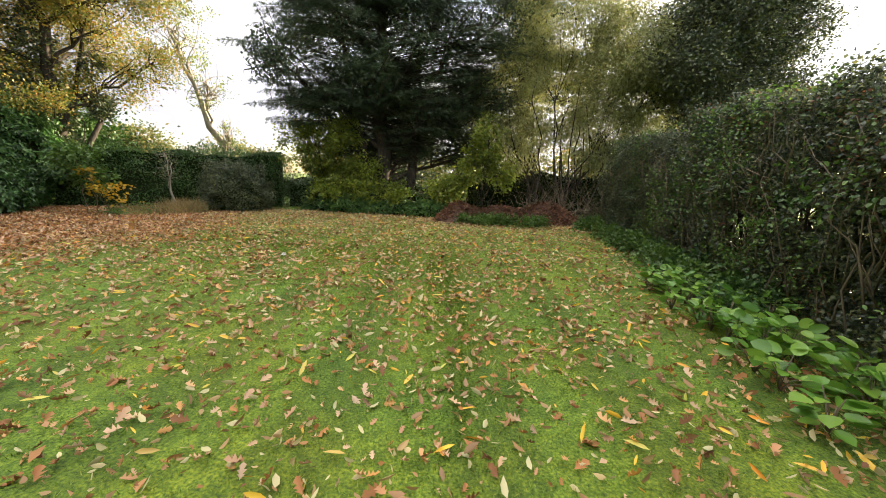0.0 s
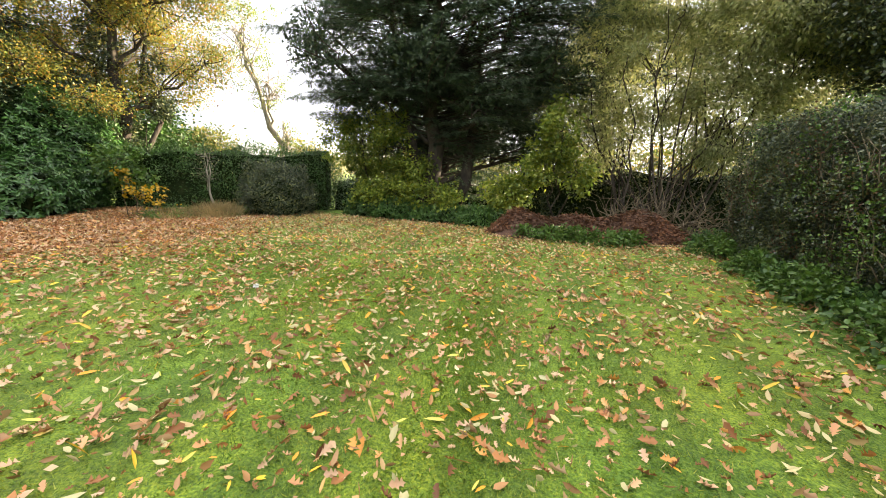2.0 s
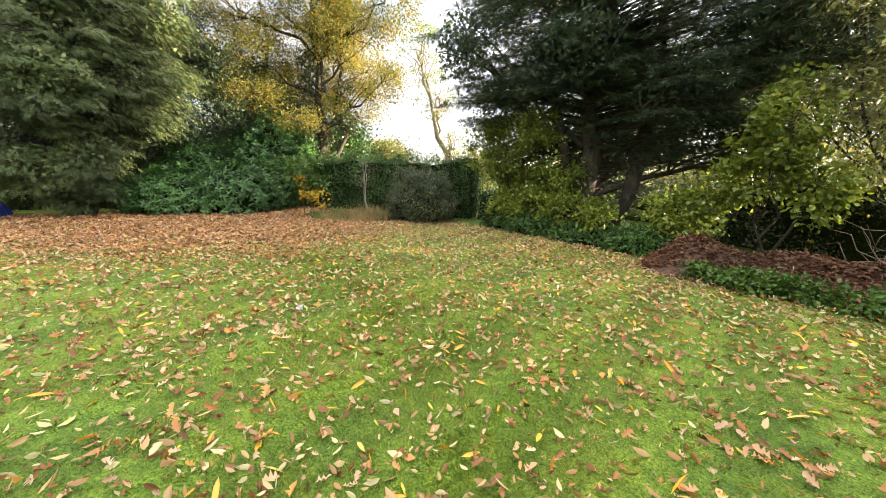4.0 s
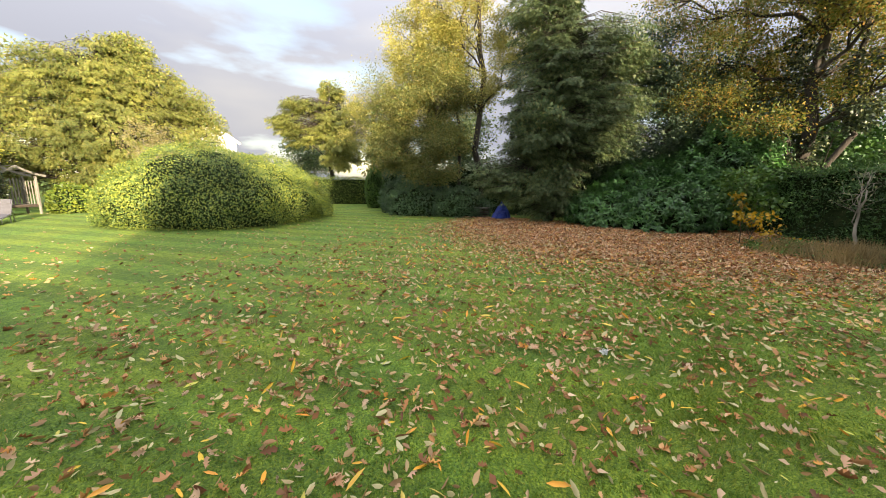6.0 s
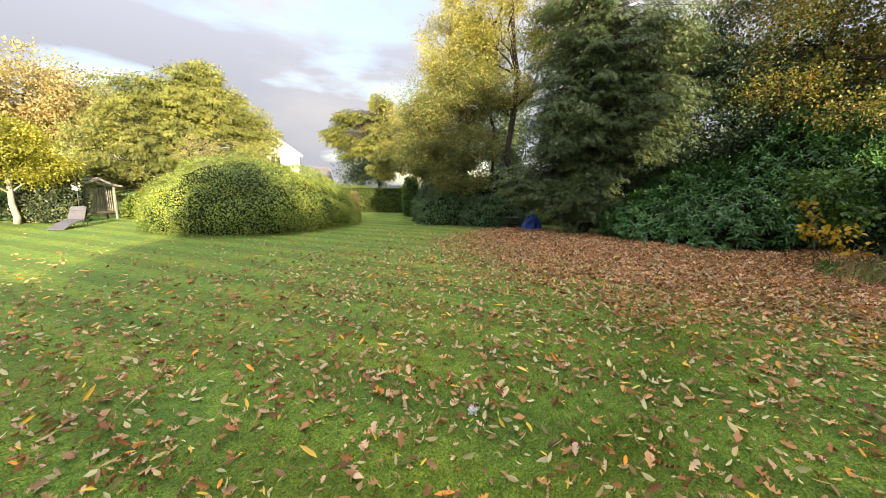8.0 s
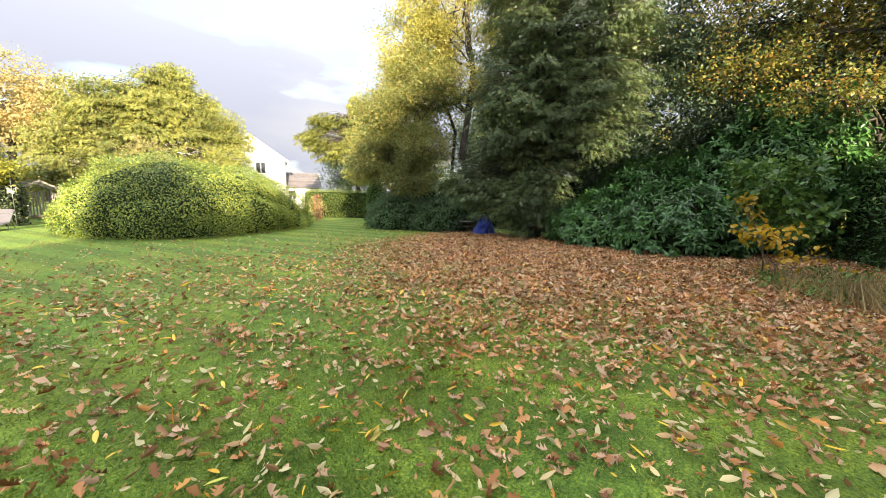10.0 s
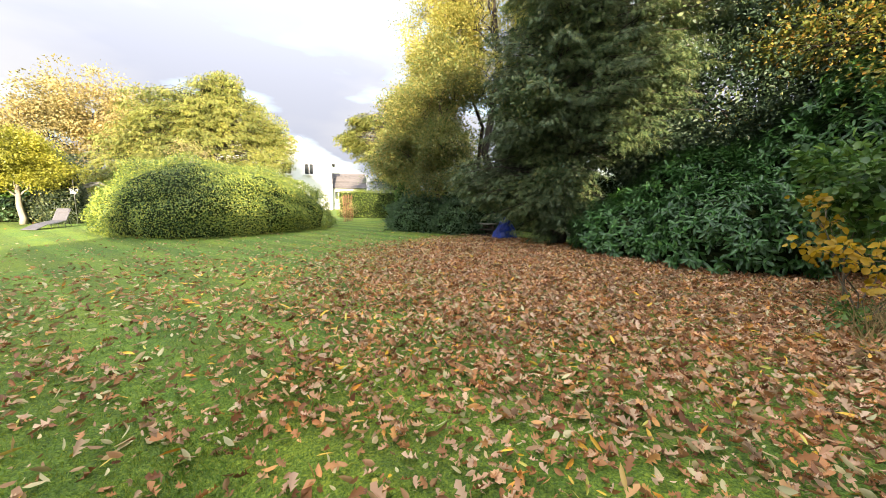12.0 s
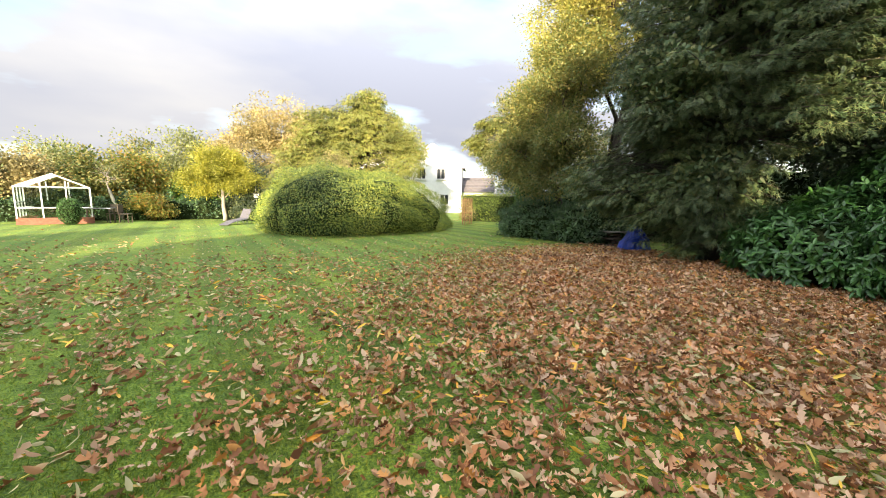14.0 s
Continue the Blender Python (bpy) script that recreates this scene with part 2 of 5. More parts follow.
def leaf_mesh(name, P, D, N, length, width, shape, mat):
    """One mesh of many leaves: P where each is rooted, D the way it points, N the way it faces."""
    verts, faces = np.array(shape[0], float), np.array(shape[1])
    n, k = len(P), len(verts)
    D = unit(D)
    S = unit(np.cross(D, N))
    N = np.cross(S, D)
    length, width = np.broadcast_to(length, n)[:, None, None], np.broadcast_to(width, n)[:, None, None]
    V = P[:, None] + D[:, None] * verts[None, :, 0:1] * length + (S[:, None] * verts[None, :, 1:2] + N[:, None] * verts[None, :, 2:3]) * width
    F = (faces[None] + (np.arange(n) * k)[:, None, None]).reshape(-1, faces.shape[1])
    me = bpy.data.meshes.new(name)
    me.vertices.add(n * k)
    me.vertices.foreach_set("co", V.astype(np.float32).ravel())
    me.loops.add(F.size)
    me.loops.foreach_set("vertex_index", F.astype(np.int32).ravel())
    me.polygons.add(len(F))
    me.polygons.foreach_set("loop_start", np.arange(0, F.size, faces.shape[1], dtype=np.int32))
    me.update(calc_edges=True)
    me.materials.append(mat)
    return me


def child(name, me, parent, label=""):
    """A mesh in world coordinates, hung under its thing without moving."""
    ob = new(name, me)
    ob.parent = parent
    if parent is not None:
        me.transform(Matrix.Translation(-parent.matrix_basis.translation))
    return tagged(ob, label)


def thing(name, at, label, category, group="", kind=""):
    ob = new(name)
    ob.empty_display_size = 0.2
    ob.matrix_basis = Matrix.Translation(at)
    return tagged(ob, label, category, group, kind)


def tubes(name, runs, mat, sides=6):
    """Tapered tubes: each run is (points, radius at the start, radius at the end)."""
    verts, faces = [], []
    for pts, r0, r1 in runs:
        pts = [Vector(p) for p in pts]
        base = len(verts)
        for i, p in enumerate(pts):
            d = (pts[min(i + 1, len(pts) - 1)] - pts[max(i - 1, 0)]).normalized()
            a = d.orthogonal().normalized() if abs(d.z) > 0.95 else d.cross(Vector((0, 0, 1))).normalized()
            b = d.cross(a)
            r = r0 + (r1 - r0) * i / (len(pts) - 1)
            for s in range(sides):
                w = 2 * math.pi * s / sides
                verts.append(p + (a * math.cos(w) + b * math.sin(w)) * r)
        for i in range(len(pts) - 1):
            for s in range(sides):
                q, u = base + i * sides, (s + 1) % sides
                faces.append((q + s, q + u, q + sides + u, q + sides + s))
        faces.append(tuple(base + (len(pts) - 1) * sides + s for s in range(sides)))
        faces.append(tuple(base + s for s in reversed(range(sides))))
    me = bpy.data.meshes.new(name)
    me.from_pydata(verts, [], faces)
    me.materials.append(mat)
    for p in me.polygons:
        p.use_smooth = len(p.vertices) == 4
    return me


def bent(a, b, rng, sag=0.0, steps=5, wobble=0.06):
    """Points of a limb from a to b, uneven and bowed."""
    a, b = np.array(a, float), np.array(b, float)
    size = np.linalg.norm(b - a)
    out = []
    for i in range(steps + 1):
        f = i / steps
        p = a + (b - a) * f + rng.normal(0, wobble * size / steps, 3) * (0 < i < steps)
        p[2] += sag * 4 * f * (1 - f) * size
        out.append(tuple(p))
    return out


def crown_points(blobs, n, rng, clump=0.35, per=60, shell=(0.55, 1.0), lean_down=0.0, gaps=-0.22):
    """Leaf roots in clumps over uneven ellipsoids. Gives the points and the way outward."""
    blobs = np.array(blobs, float)
    area = (blobs[:, 3] * blobs[:, 4] + blobs[:, 4] * blobs[:, 5] + blobs[:, 3] * blobs[:, 5])
    m = max(8, n // per)
    pick = rng.choice(len(blobs), m, p=area / area.sum())
    u = unit(rng.normal(size=(m, 3)))
    f = rng.uniform(*shell, m)
    f *= np.array([1 + 0.5 * noise.noise(Vector(v) * 2.2 + Vector((7.0 * k, 0, 0))) for v, k in zip(u, pick)])
    c = blobs[pick, :3] + u * blobs[pick, 3:6] * f[:, None]
    hole = 1.4 / max(0.5, float(blobs[:, 3:6].mean()))
    ok = np.array([noise.noise(Vector(v) * hole) for v in c]) > gaps
    ok &= c[:, 2] > 0.05
    c, u = c[ok], u[ok]
    m = len(c)
    which = rng.integers(0, m, n)
    spread = clump * rng.uniform(0.6, 1.3, m)[which][:, None]
    off = rng.normal(size=(n, 3)) * spread * (1, 1, 0.6)
    P = c[which] + off
    P[:, 2] -= lean_down * np.linalg.norm(off[:, :2], axis=1)
    P[:, 2] = np.maximum(P[:, 2], 0.03)
    return P, unit(u[which] + off * 0.8 / max(clump, 0.01))


def boughs(blobs, n, rng, spine, reach=1.2, per=110, droop=0.25, rise=0.12, thick=0.02, fan=0.5):
    """Branches from the trunk out to the skin of the crown, each a flat fan of side twigs that carry the sprays.
    Gives the sprays' roots, ways and faces, and the runs of the branches."""
    B = np.array(blobs, float)
    area = B[:, 3] * B[:, 4] + B[:, 4] * B[:, 5] + B[:, 3] * B[:, 5]
    m = max(10, int(n / per))
    pick = rng.choice(len(B), m * 2, p=area / area.sum())
    u = unit(rng.normal(size=(len(pick), 3)))
    c = B[pick, :3] + u * B[pick, 3:6] * rng.uniform(0.5, 1.08, len(pick))[:, None]
    S = np.array(spine)
    foot = np.column_stack([np.interp(c[:, 2], S[:, 2], S[:, 0]), np.interp(c[:, 2], S[:, 2], S[:, 1])])
    flat = np.linalg.norm(c[:, :2] - foot, axis=1)
    middle = np.linalg.norm(B[pick, :2] - foot, axis=1)
    ok = (c[:, 2] > 0.35) & (flat > np.minimum(middle * 0.8, 0.5))
    c, flat = c[ok][:m], flat[ok][:m]
    z0 = np.clip(c[:, 2] - rise * flat, 0.4, S[-1, 2])
    a = np.column_stack([np.interp(z0, S[:, 2], S[:, 0]), np.interp(z0, S[:, 2], S[:, 1]), z0])
    out = c - a
    axis = unit(out * (1, 1, 0.8))
    side = unit(np.cross(axis, (0, 0, 1.0)) + rng.normal(size=axis.shape) * 0.12)
    long = np.minimum(reach * rng.uniform(0.7, 1.25, len(c)), np.linalg.norm(out, axis=1))
    which = rng.integers(0, len(c), n)
    back = np.round(rng.uniform(0, 1, n) ** 0.8 * long[which] / 0.12) * 0.12
    hand = rng.choice((-1.0, 1.0), n)
    wide = 0.08 + fan * back
    f = rng.uniform(0, 1, n) ** 0.8
    twig = unit(axis[which] * 0.8 + side[which] * (hand * 0.8)[:, None] + np.column_stack([0 * f, 0 * f, -droop * (0.5 + f)]) + rng.normal(size=(n, 3)) * 0.08)
    P = c[which] - axis[which] * back[:, None] + twig * (f * wide)[:, None]
    P[:, 2] -= droop * 0.6 * np.maximum(0, long[which] - back) ** 2 / long[which]
    P += rng.normal(size=P.shape) * 0.02
    P[:, 2] = np.maximum(P[:, 2], 0.06)
    D = unit(twig + rng.normal(size=P.shape) * 0.3 + np.column_stack([0 * f, 0 * f, -droop * f]))
    N = unit(rng.normal(size=P.shape) * 0.4 + (0, 0, 1) + axis[which] * 0.25)
    runs = []
    for k in range(len(c)):
        mid = a[k] + out[k] * 0.55 + (0, 0, 0.05 * flat[k])
        tip = c[k] - (0, 0, droop * 0.5 * long[k])
        runs.append(([tuple(a[k]), tuple(mid), tuple(tip)], thick * rng.uniform(0.7, 1.4), 0.004))
    return P, D, N, runs


def sprays(P, O, rng, droop=0.2, wild=0.6):
    """Which way leaves point and face, round the outward way O."""
    D = unit(O + rng.normal(size=P.shape) * wild + (0, 0, -droop))
    N = unit(rng.normal(size=P.shape) * 0.7 + O * 0.4 + (0, 0, 0.8))
    return D, N


def tree(name, at, blobs, n, leaf, mat, label, category="tree", seed=1, trunk=0.2, top=None, limb=0.05, twigs=4, bark=None, clump=0.35, per=60,
         shape=RHOMB, droop=0.2, wild=0.6, shell=(0.55, 1.0), lean=(0, 0), sag=0.0, kind="", group="", core=0.0, stems=(), gaps=-0.22, bough=0.0, rise=0.12):
    """A tree or a shrub: a tapered trunk, limbs to each mass of its crown, twigs, and many small leaves."""
    rng = np.random.default_rng(seed)
    root = thing(name, (*at, 0), label, category, group, kind)
    bark = bark or BARK
    blobs = [tuple(b) for b in blobs]
    top = top or max(b[2] for b in blobs)
    spine = bent((at[0], at[1], -0.05), (at[0] + lean[0], at[1] + lean[1], top), rng, 0, 8, 0.15)
    if trunk:
        child("trunk", tubes("trunk", [(spine, trunk, trunk * 0.3)], bark, 10), root)
    for foot, head, r in stems:
        child("stem", tubes("stem", [(bent(foot, head, rng, 0, 6, 0.2), r, r * 0.35)], bark, 8), root)
    if core:
        B = np.array([b for b in blobs if min(b[3:6]) > 0.8])
        pick = rng.integers(0, len(B), 1700 * len(B))
        u = unit(rng.normal(size=(len(pick), 3))) * (rng.uniform(0, 1, len(pick)) ** 0.4 * core)[:, None]
        P = B[pick, :3] + u * B[pick, 3:6]
        P = P[P[:, 2] > 0.3]
        deep = leaf_mesh("inner_foliage_and_shade", P, rng.normal(size=P.shape), unit(rng.normal(size=P.shape)), 0.13 * rng.uniform(0.8, 1.4, len(P)), 0.06 * rng.uniform(0.8, 1.6, len(P)), RHOMB, mat)
        tagged(child("inner_foliage_and_shade", deep, root), kind="stuff")
    runs = []
    for b in blobs:
        start = min(range(len(spine)), key=lambda i: abs(spine[i][2] - max(0.25, b[2] * 0.72 - 0.2)))
        a = spine[start] if trunk else (at[0] + rng.normal(0, 0.1), at[1] + rng.normal(0, 0.1), 0)
        run = bent(a, b[:3], rng, sag, 5, 0.2)
        runs.append((run, limb, limb * 0.4))
        for _ in range(twigs):
            u = rng.normal(size=3)
            u /= np.linalg.norm(u)
            end = np.array(b[:3]) + u * np.array(b[3:6]) * 0.9
            end[2] = max(end[2], 0.1)
            runs.append((bent(run[int(rng.integers(2, 6))], end, rng, sag, 4, 0.25), limb * 0.4, limb * 0.08))
    tagged(child("branchwork", tubes("branchwork", runs, bark, 5), root), kind="stuff")
    if bough:
        P, D, N, limbs = boughs(blobs, n, rng, spine, bough, per, droop, rise)
        tagged(child("side_branchwork", tubes("side_branchwork", limbs, bark, 4), root), kind="stuff")
        shape = NEEDLES
    else:
        P, O = crown_points(blobs, n, rng, clump, per, shell, 0.0, gaps)
        D, N = sprays(P, O, rng, droop, wild)
    size = rng.uniform(0.7, 1.25, len(P))
    child("crown", leaf_mesh("crown", P, D, N, leaf[0] * size, leaf[1] * size, shape, mat), root)
    return root


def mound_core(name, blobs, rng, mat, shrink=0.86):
    """A closed, lumpy core inside a dense bush, near black in place of inner shade."""
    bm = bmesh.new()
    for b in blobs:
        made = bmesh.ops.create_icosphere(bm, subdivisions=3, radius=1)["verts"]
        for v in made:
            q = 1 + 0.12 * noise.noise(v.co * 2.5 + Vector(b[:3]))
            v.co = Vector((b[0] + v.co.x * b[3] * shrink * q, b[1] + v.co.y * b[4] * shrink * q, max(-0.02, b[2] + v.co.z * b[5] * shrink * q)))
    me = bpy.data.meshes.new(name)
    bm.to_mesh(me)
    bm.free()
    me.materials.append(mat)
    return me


def bush(name, at, blobs, n, leaf, mat, label, category="shrub", seed=1, shape=RHOMB, rough=0.08, droop=0.0, wild=0.8, power=2.0, group="", face=0.8):
    """A dense bush: a closed dark core under a thick skin of leaves."""
    rng = np.random.default_rng(seed)
    root = thing(name, (*at, 0), label, category, group)
    child("shade_core", mound_core("shade_core", blobs, rng, INNER_SHADE), root)
    B = np.array(blobs, float)
    area = B[:, 3] * B[:, 4] + B[:, 4] * B[:, 5] + B[:, 3] * B[:, 5]
    pick = rng.choice(len(B), int(n * 1.6), p=area / area.sum())
    u = unit(rng.normal(size=(len(pick), 3)))
    c = B[pick]
    lump = np.array([noise.noise(Vector(x) * 3.1 + Vector((float(k), 0, 0))) for x, k in zip(u, pick)])
    P = c[:, :3] + u * c[:, 3:6] * (0.96 + rough * lump * 1.6 + rng.normal(0, rough * 0.25, len(u)))[:, None]
    inside = np.zeros(len(P), bool)
    for i, b in enumerate(B):
        q = np.linalg.norm((P - b[:3]) / b[3:6], axis=1)
        inside |= (q < 0.8) & (pick != i)
    ok = ~inside & (P[:, 2] > 0.02)
    P, O = P[ok][:n], u[ok][:n]
    D = unit(O * 0.5 + rng.normal(size=P.shape) * wild + (0, 0, 0.25 - droop))
    N = unit(O * face + rng.normal(size=P.shape) * 0.5 + (0, 0, 0.4))
    size = rng.uniform(0.7, 1.25, len(P))
    child("foliage", leaf_mesh("foliage", P, D, N, leaf[0] * size, leaf[1] * size, shape, mat), root)
    return root


def hedge(name, a, b, depth, height, n, leaf, mat, label, seed=1, shape=RHOMB, rough=0.05, wavy=0.06, side=1, group=""):
    """A clipped hedge from a to b (its front foot), with its depth behind the line."""
    rng = np.random.default_rng(seed)
    a, b = np.array((*a, 0.0)), np.array((*b, 0.0))
    run = b - a
    size = np.linalg.norm(run)
    run /= size
    back = np.array((-run[1], run[0], 0)) * side
    root = thing(name, tuple(a + run * size / 2), label, "hedge", group)
    # Solid core of the hedge, coloured near black where only shade would show.
    bm = bmesh.new()
    steps, rows = max(4, int(size / 0.4)), 6
    ring = []
    for i in range(steps + 1):
        prof = []
        outline = [(0.1, 0)] + [(0.1 + 0.03 * k, height * k / rows) for k in range(1, rows)] + [(0.22, height - 0.1), (depth * 0.5, height - 0.06), (depth - 0.15, height - 0.1), (depth - 0.1, 0)]
        for d, z in outline:
            p = a + run * (0.1 + (size - 0.2) * i / steps) + back * d
            w = noise.noise(Vector((p[0] * 0.9, p[1] * 0.9, z * 0.9))) * wavy
            prof.append(bm.verts.new(Vector(tuple(p + back * w)) + Vector((0, 0, z + (w if z > 0 else 0)))))
        ring.append(prof)
    for i in range(steps):
        for k in range(len(ring[0]) - 1):
            bm.faces.new((ring[i][k], ring[i + 1][k], ring[i + 1][k + 1], ring[i][k + 1]))
    for prof in (ring[0], ring[-1]):
        bm.faces.new(prof)
    bmesh.ops.recalc_face_normals(bm, faces=bm.faces[:])
    me = bpy.data.meshes.new("shade_core")
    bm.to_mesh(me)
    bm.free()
    me.materials.append(INNER_SHADE)
    child("shade_core", me, root)
    share = np.array([size * height, size * depth, depth * height * 2, size * height * 0.3])
    where = rng.choice(4, n, p=share / share.sum())
    s, d, z = rng.uniform(0, size, n), rng.uniform(0, depth, n), rng.uniform(0.03, height, n) ** 1.0
    O = np.tile(-back, (n, 1))
    d = np.where(where == 0, 0.0, d)
    z = np.where(where == 1, height, z)
    O[where == 1] = (0, 0, 1)
    end = rng.uniform(size=n) < 0.5
    s = np.where(where == 2, np.where(end, 0, size), s)
    O[(where == 2) & end], O[(where == 2) & ~end] = -run, run
    d = np.where(where == 3, depth, d)
    O[where == 3] = back
    P = a + run * s[:, None] + back * d[:, None] + np.array((0, 0, 1)) * z[:, None]
    lump = np.array([noise.noise(Vector((x[0] * 1.6, x[1] * 1.6, x[2] * 1.6))) for x in P])
    P = P + O * (lump * wavy * 1.6 + rng.normal(0, rough, n))[:, None]
    P[:, 2] = np.maximum(P[:, 2], 0.02)
    D = unit(O * 0.5 + rng.normal(size=P.shape) * 0.8 + (0, 0, 0.2))
    N = unit(O * 0.8 + rng.normal(size=P.shape) * 0.5 + (0, 0, 0.3))
    k = rng.uniform(0.7, 1.25, n)
    child("foliage", leaf_mesh("foliage", P, D, N, leaf[0] * k, leaf[1] * k, shape, mat), root)
    return root


def box(bm, at, size, turn=0.0, bevel=0.0, tilt=None):
    """A bevelled block, its centre at at, added to bm."""
    made = bmesh.ops.create_cube(bm, size=1)["verts"]
    m = Matrix.Translation(at) @ Matrix.Rotation(turn, 4, "Z") @ (tilt or Matrix()) @ Matrix.Diagonal((*size, 1))
    bmesh.ops.transform(bm, matrix=m, verts=made)
    if bevel:
        edges = list({e for v in made for e in v.link_edges})
        bmesh.ops.bevel(bm, geom=edges, offset=bevel, segments=1, affect="EDGES")


def part(name, bm, mat, parent=None, label=""):
    me = bpy.data.meshes.new(name)
    bm.to_mesh(me)
    bm.free()
    me.materials.append(mat)
    ob = new(name, me)
    ob.parent = parent
    return tagged(ob, label)

# ---- ground ----
def lawn_material():
    mat, nt, bsdf = blank("lawn")
    link = nt.links.new
    coords = nt.nodes.new("ShaderNodeTexCoord")

    def tex(scale, detail=4, source=None):
        node = nt.nodes.new("ShaderNodeTexNoise")
        node.inputs["Scale"].default_value, node.inputs["Detail"].default_value = scale, detail
        link(source or coords.outputs["Object"], node.inputs["Vector"])
        return node
    fine = ramp_of(nt, [(0.038, 0.08, 0.01), (0.106, 0.184, 0.017), (0.21, 0.275, 0.028)], tex(55, 6).outputs[0], [0.3, 0.5, 0.7])
    moss = ramp_of(nt, [(0.86, 0.98, 0.95), (1.26, 1.1, 0.85)], tex(0.7, 5).outputs[0], [0.38, 0.62])
    turn = nt.nodes.new("ShaderNodeMapping")
    turn.inputs["Rotation"].default_value = (0, 0, radians(STRIPE_TURN))
    link(coords.outputs["Object"], turn.inputs["Vector"])
    wave = nt.nodes.new("ShaderNodeTexWave")
    wave.inputs["Scale"].default_value, wave.inputs["Distortion"].default_value, wave.inputs["Detail"].default_value = 0.31, 0.8, 2
    link(turn.outputs[0], wave.inputs["Vector"])
    # Light and dark of the mown lean, painted into the ground colour.
    stripes = ramp_of(nt, [(0.82, 0.84, 0.78), (1.14, 1.13, 1.2)], wave.outputs["Fac"], [0.35, 0.65])
    out = fine.outputs[0]
    mottle = ramp_of(nt, [(0.75, 0.8, 0.7), (1.2, 1.15, 1.1)], tex(9, 6).outputs[0], [0.4, 0.6])
    for other in (moss, stripes, mottle):
        mul = nt.nodes.new("ShaderNodeMix")
        mul.data_type, mul.blend_type = "RGBA", "MULTIPLY"
        mul.inputs[0].default_value = 1
        link(out, mul.inputs[6])
        link(other.outputs[0], mul.inputs[7])
        out = mul.outputs[2]
    link(out, bsdf.inputs["Base Color"])
    relief = nt.nodes.new("ShaderNodeBump")
    relief.inputs["Strength"].default_value, relief.inputs["Distance"].default_value = 0.9, 0.03
    link(tex(70, 8).outputs[0], relief.inputs["Height"])
    link(relief.outputs[0], bsdf.inputs["Normal"])
    bsdf.inputs["Roughness"].default_value = 0.9
    return mat


STRIPE_TURN = -11
bm = bmesh.new()
bmesh.ops.create_grid(bm, x_segments=40, y_segments=40, size=20)
for v in bm.verts:
    v.co.x, v.co.y = v.co.x * (1 if abs(v.co.x) < 19.5 else 40), v.co.y * (1 if abs(v.co.y) < 19.5 else 40)
ground = tagged(part("ground", bm, lawn_material()), "mown lawn with mossy patches and painted pale sheen of mowing stripes", "lawn", kind="structure")

# ---- hedges and the beds on the walk's right ----
def mixed_hedge(y0, y1, x_front, depth, n, label, seed, holes=()):
    """A ragged hedge along Y: leaves through its whole depth in lumps, upright stems inside, small holes."""
    rng = np.random.default_rng(seed)
    root = thing("garden_hedge", (x_front + depth / 2, (y0 + y1) / 2, 0), label, "hedge")
    runs = []
    for _ in range(int((y1 - y0) * 9)):
        y, x = rng.uniform(y0, y1), x_front + rng.uniform(0.3, depth - 0.2)
        runs.append((bent((x, y, -0.05), (x + rng.normal(0, 0.25), y + rng.normal(0, 0.3), rng.uniform(1.6, 2.7)), rng, 0, 6, 0.25), rng.uniform(0.012, 0.035), 0.006))
    tagged(child("hedge_stems", tubes("hedge_stems", runs, BARK, 5), root), kind="stuff")
    for name, mat, share, deep, size in (("leaves_inside", DARK_HEDGE, 0.4, True, 1.5), ("leaves", DARK_HEDGE, 0.5, False, 1.0), ("light_leaves", GREEN, 0.05, False, 1.0), ("brown_leaves", RUSSET, 0.09, False, 0.9)):
        m = int(n * share)
        y, z = rng.uniform(y0, y1, m), rng.uniform(0.04, 1, m)
        top = np.array([2.45 + 0.5 * noise.noise(Vector((v * 0.8, seed, 0))) + 0.25 * noise.noise(Vector((v * 3.1, seed, 4))) for v in y])
        cap = (~np.full(m, deep)) & (rng.uniform(size=m) < 0.22)
        z = np.where(cap, top, z * top)
        bulge = np.array([0.34 * noise.noise(Vector((v * 0.9, w * 1.1, seed))) + 0.16 * noise.noise(Vector((v * 3.2, w * 3.2, seed + 5))) for v, w in zip(y, z)])
        bulge += 0.18 * (z / top) ** 3
        x = x_front + bulge + (rng.uniform(0.25, depth, m) if deep else np.abs(rng.normal(0, 0.13, m)))
        x = np.where(cap, x_front + bulge + rng.uniform(0, depth, m), x)
        z = z + np.where(cap, rng.normal(0, 0.07, m), 0)
        if share < 0.1:
            keep = np.array([noise.noise(Vector((v * 1.3, w * 1.3, seed + 9.0))) for v, w in zip(y, z)]) > 0.02
        else:
            keep = np.ones(m, bool)
        slope = 0.62
        for hy, hz, ry, rz in holes:
            line = hy + (x - x_front) / slope
            keep &= ((y - line) / ry) ** 2 + ((z - hz) / rz) ** 2 > 1
        x, y, z = x[keep], y[keep], z[keep]
        m = len(x)
        P = np.column_stack([x, y, z])
        D = unit(rng.normal(size=(m, 3)) + (-0.4, 0, -0.1))
        N = unit(rng.normal(size=(m, 3)) * 0.7 + (-0.6, 0, 0.6))
        k = rng.uniform(0.7, 1.3, m) * size
        tagged(child(name, leaf_mesh(name, P, D, N, 0.042 * k, 0.03 * k, RHOMB, mat), root), kind="stuff")


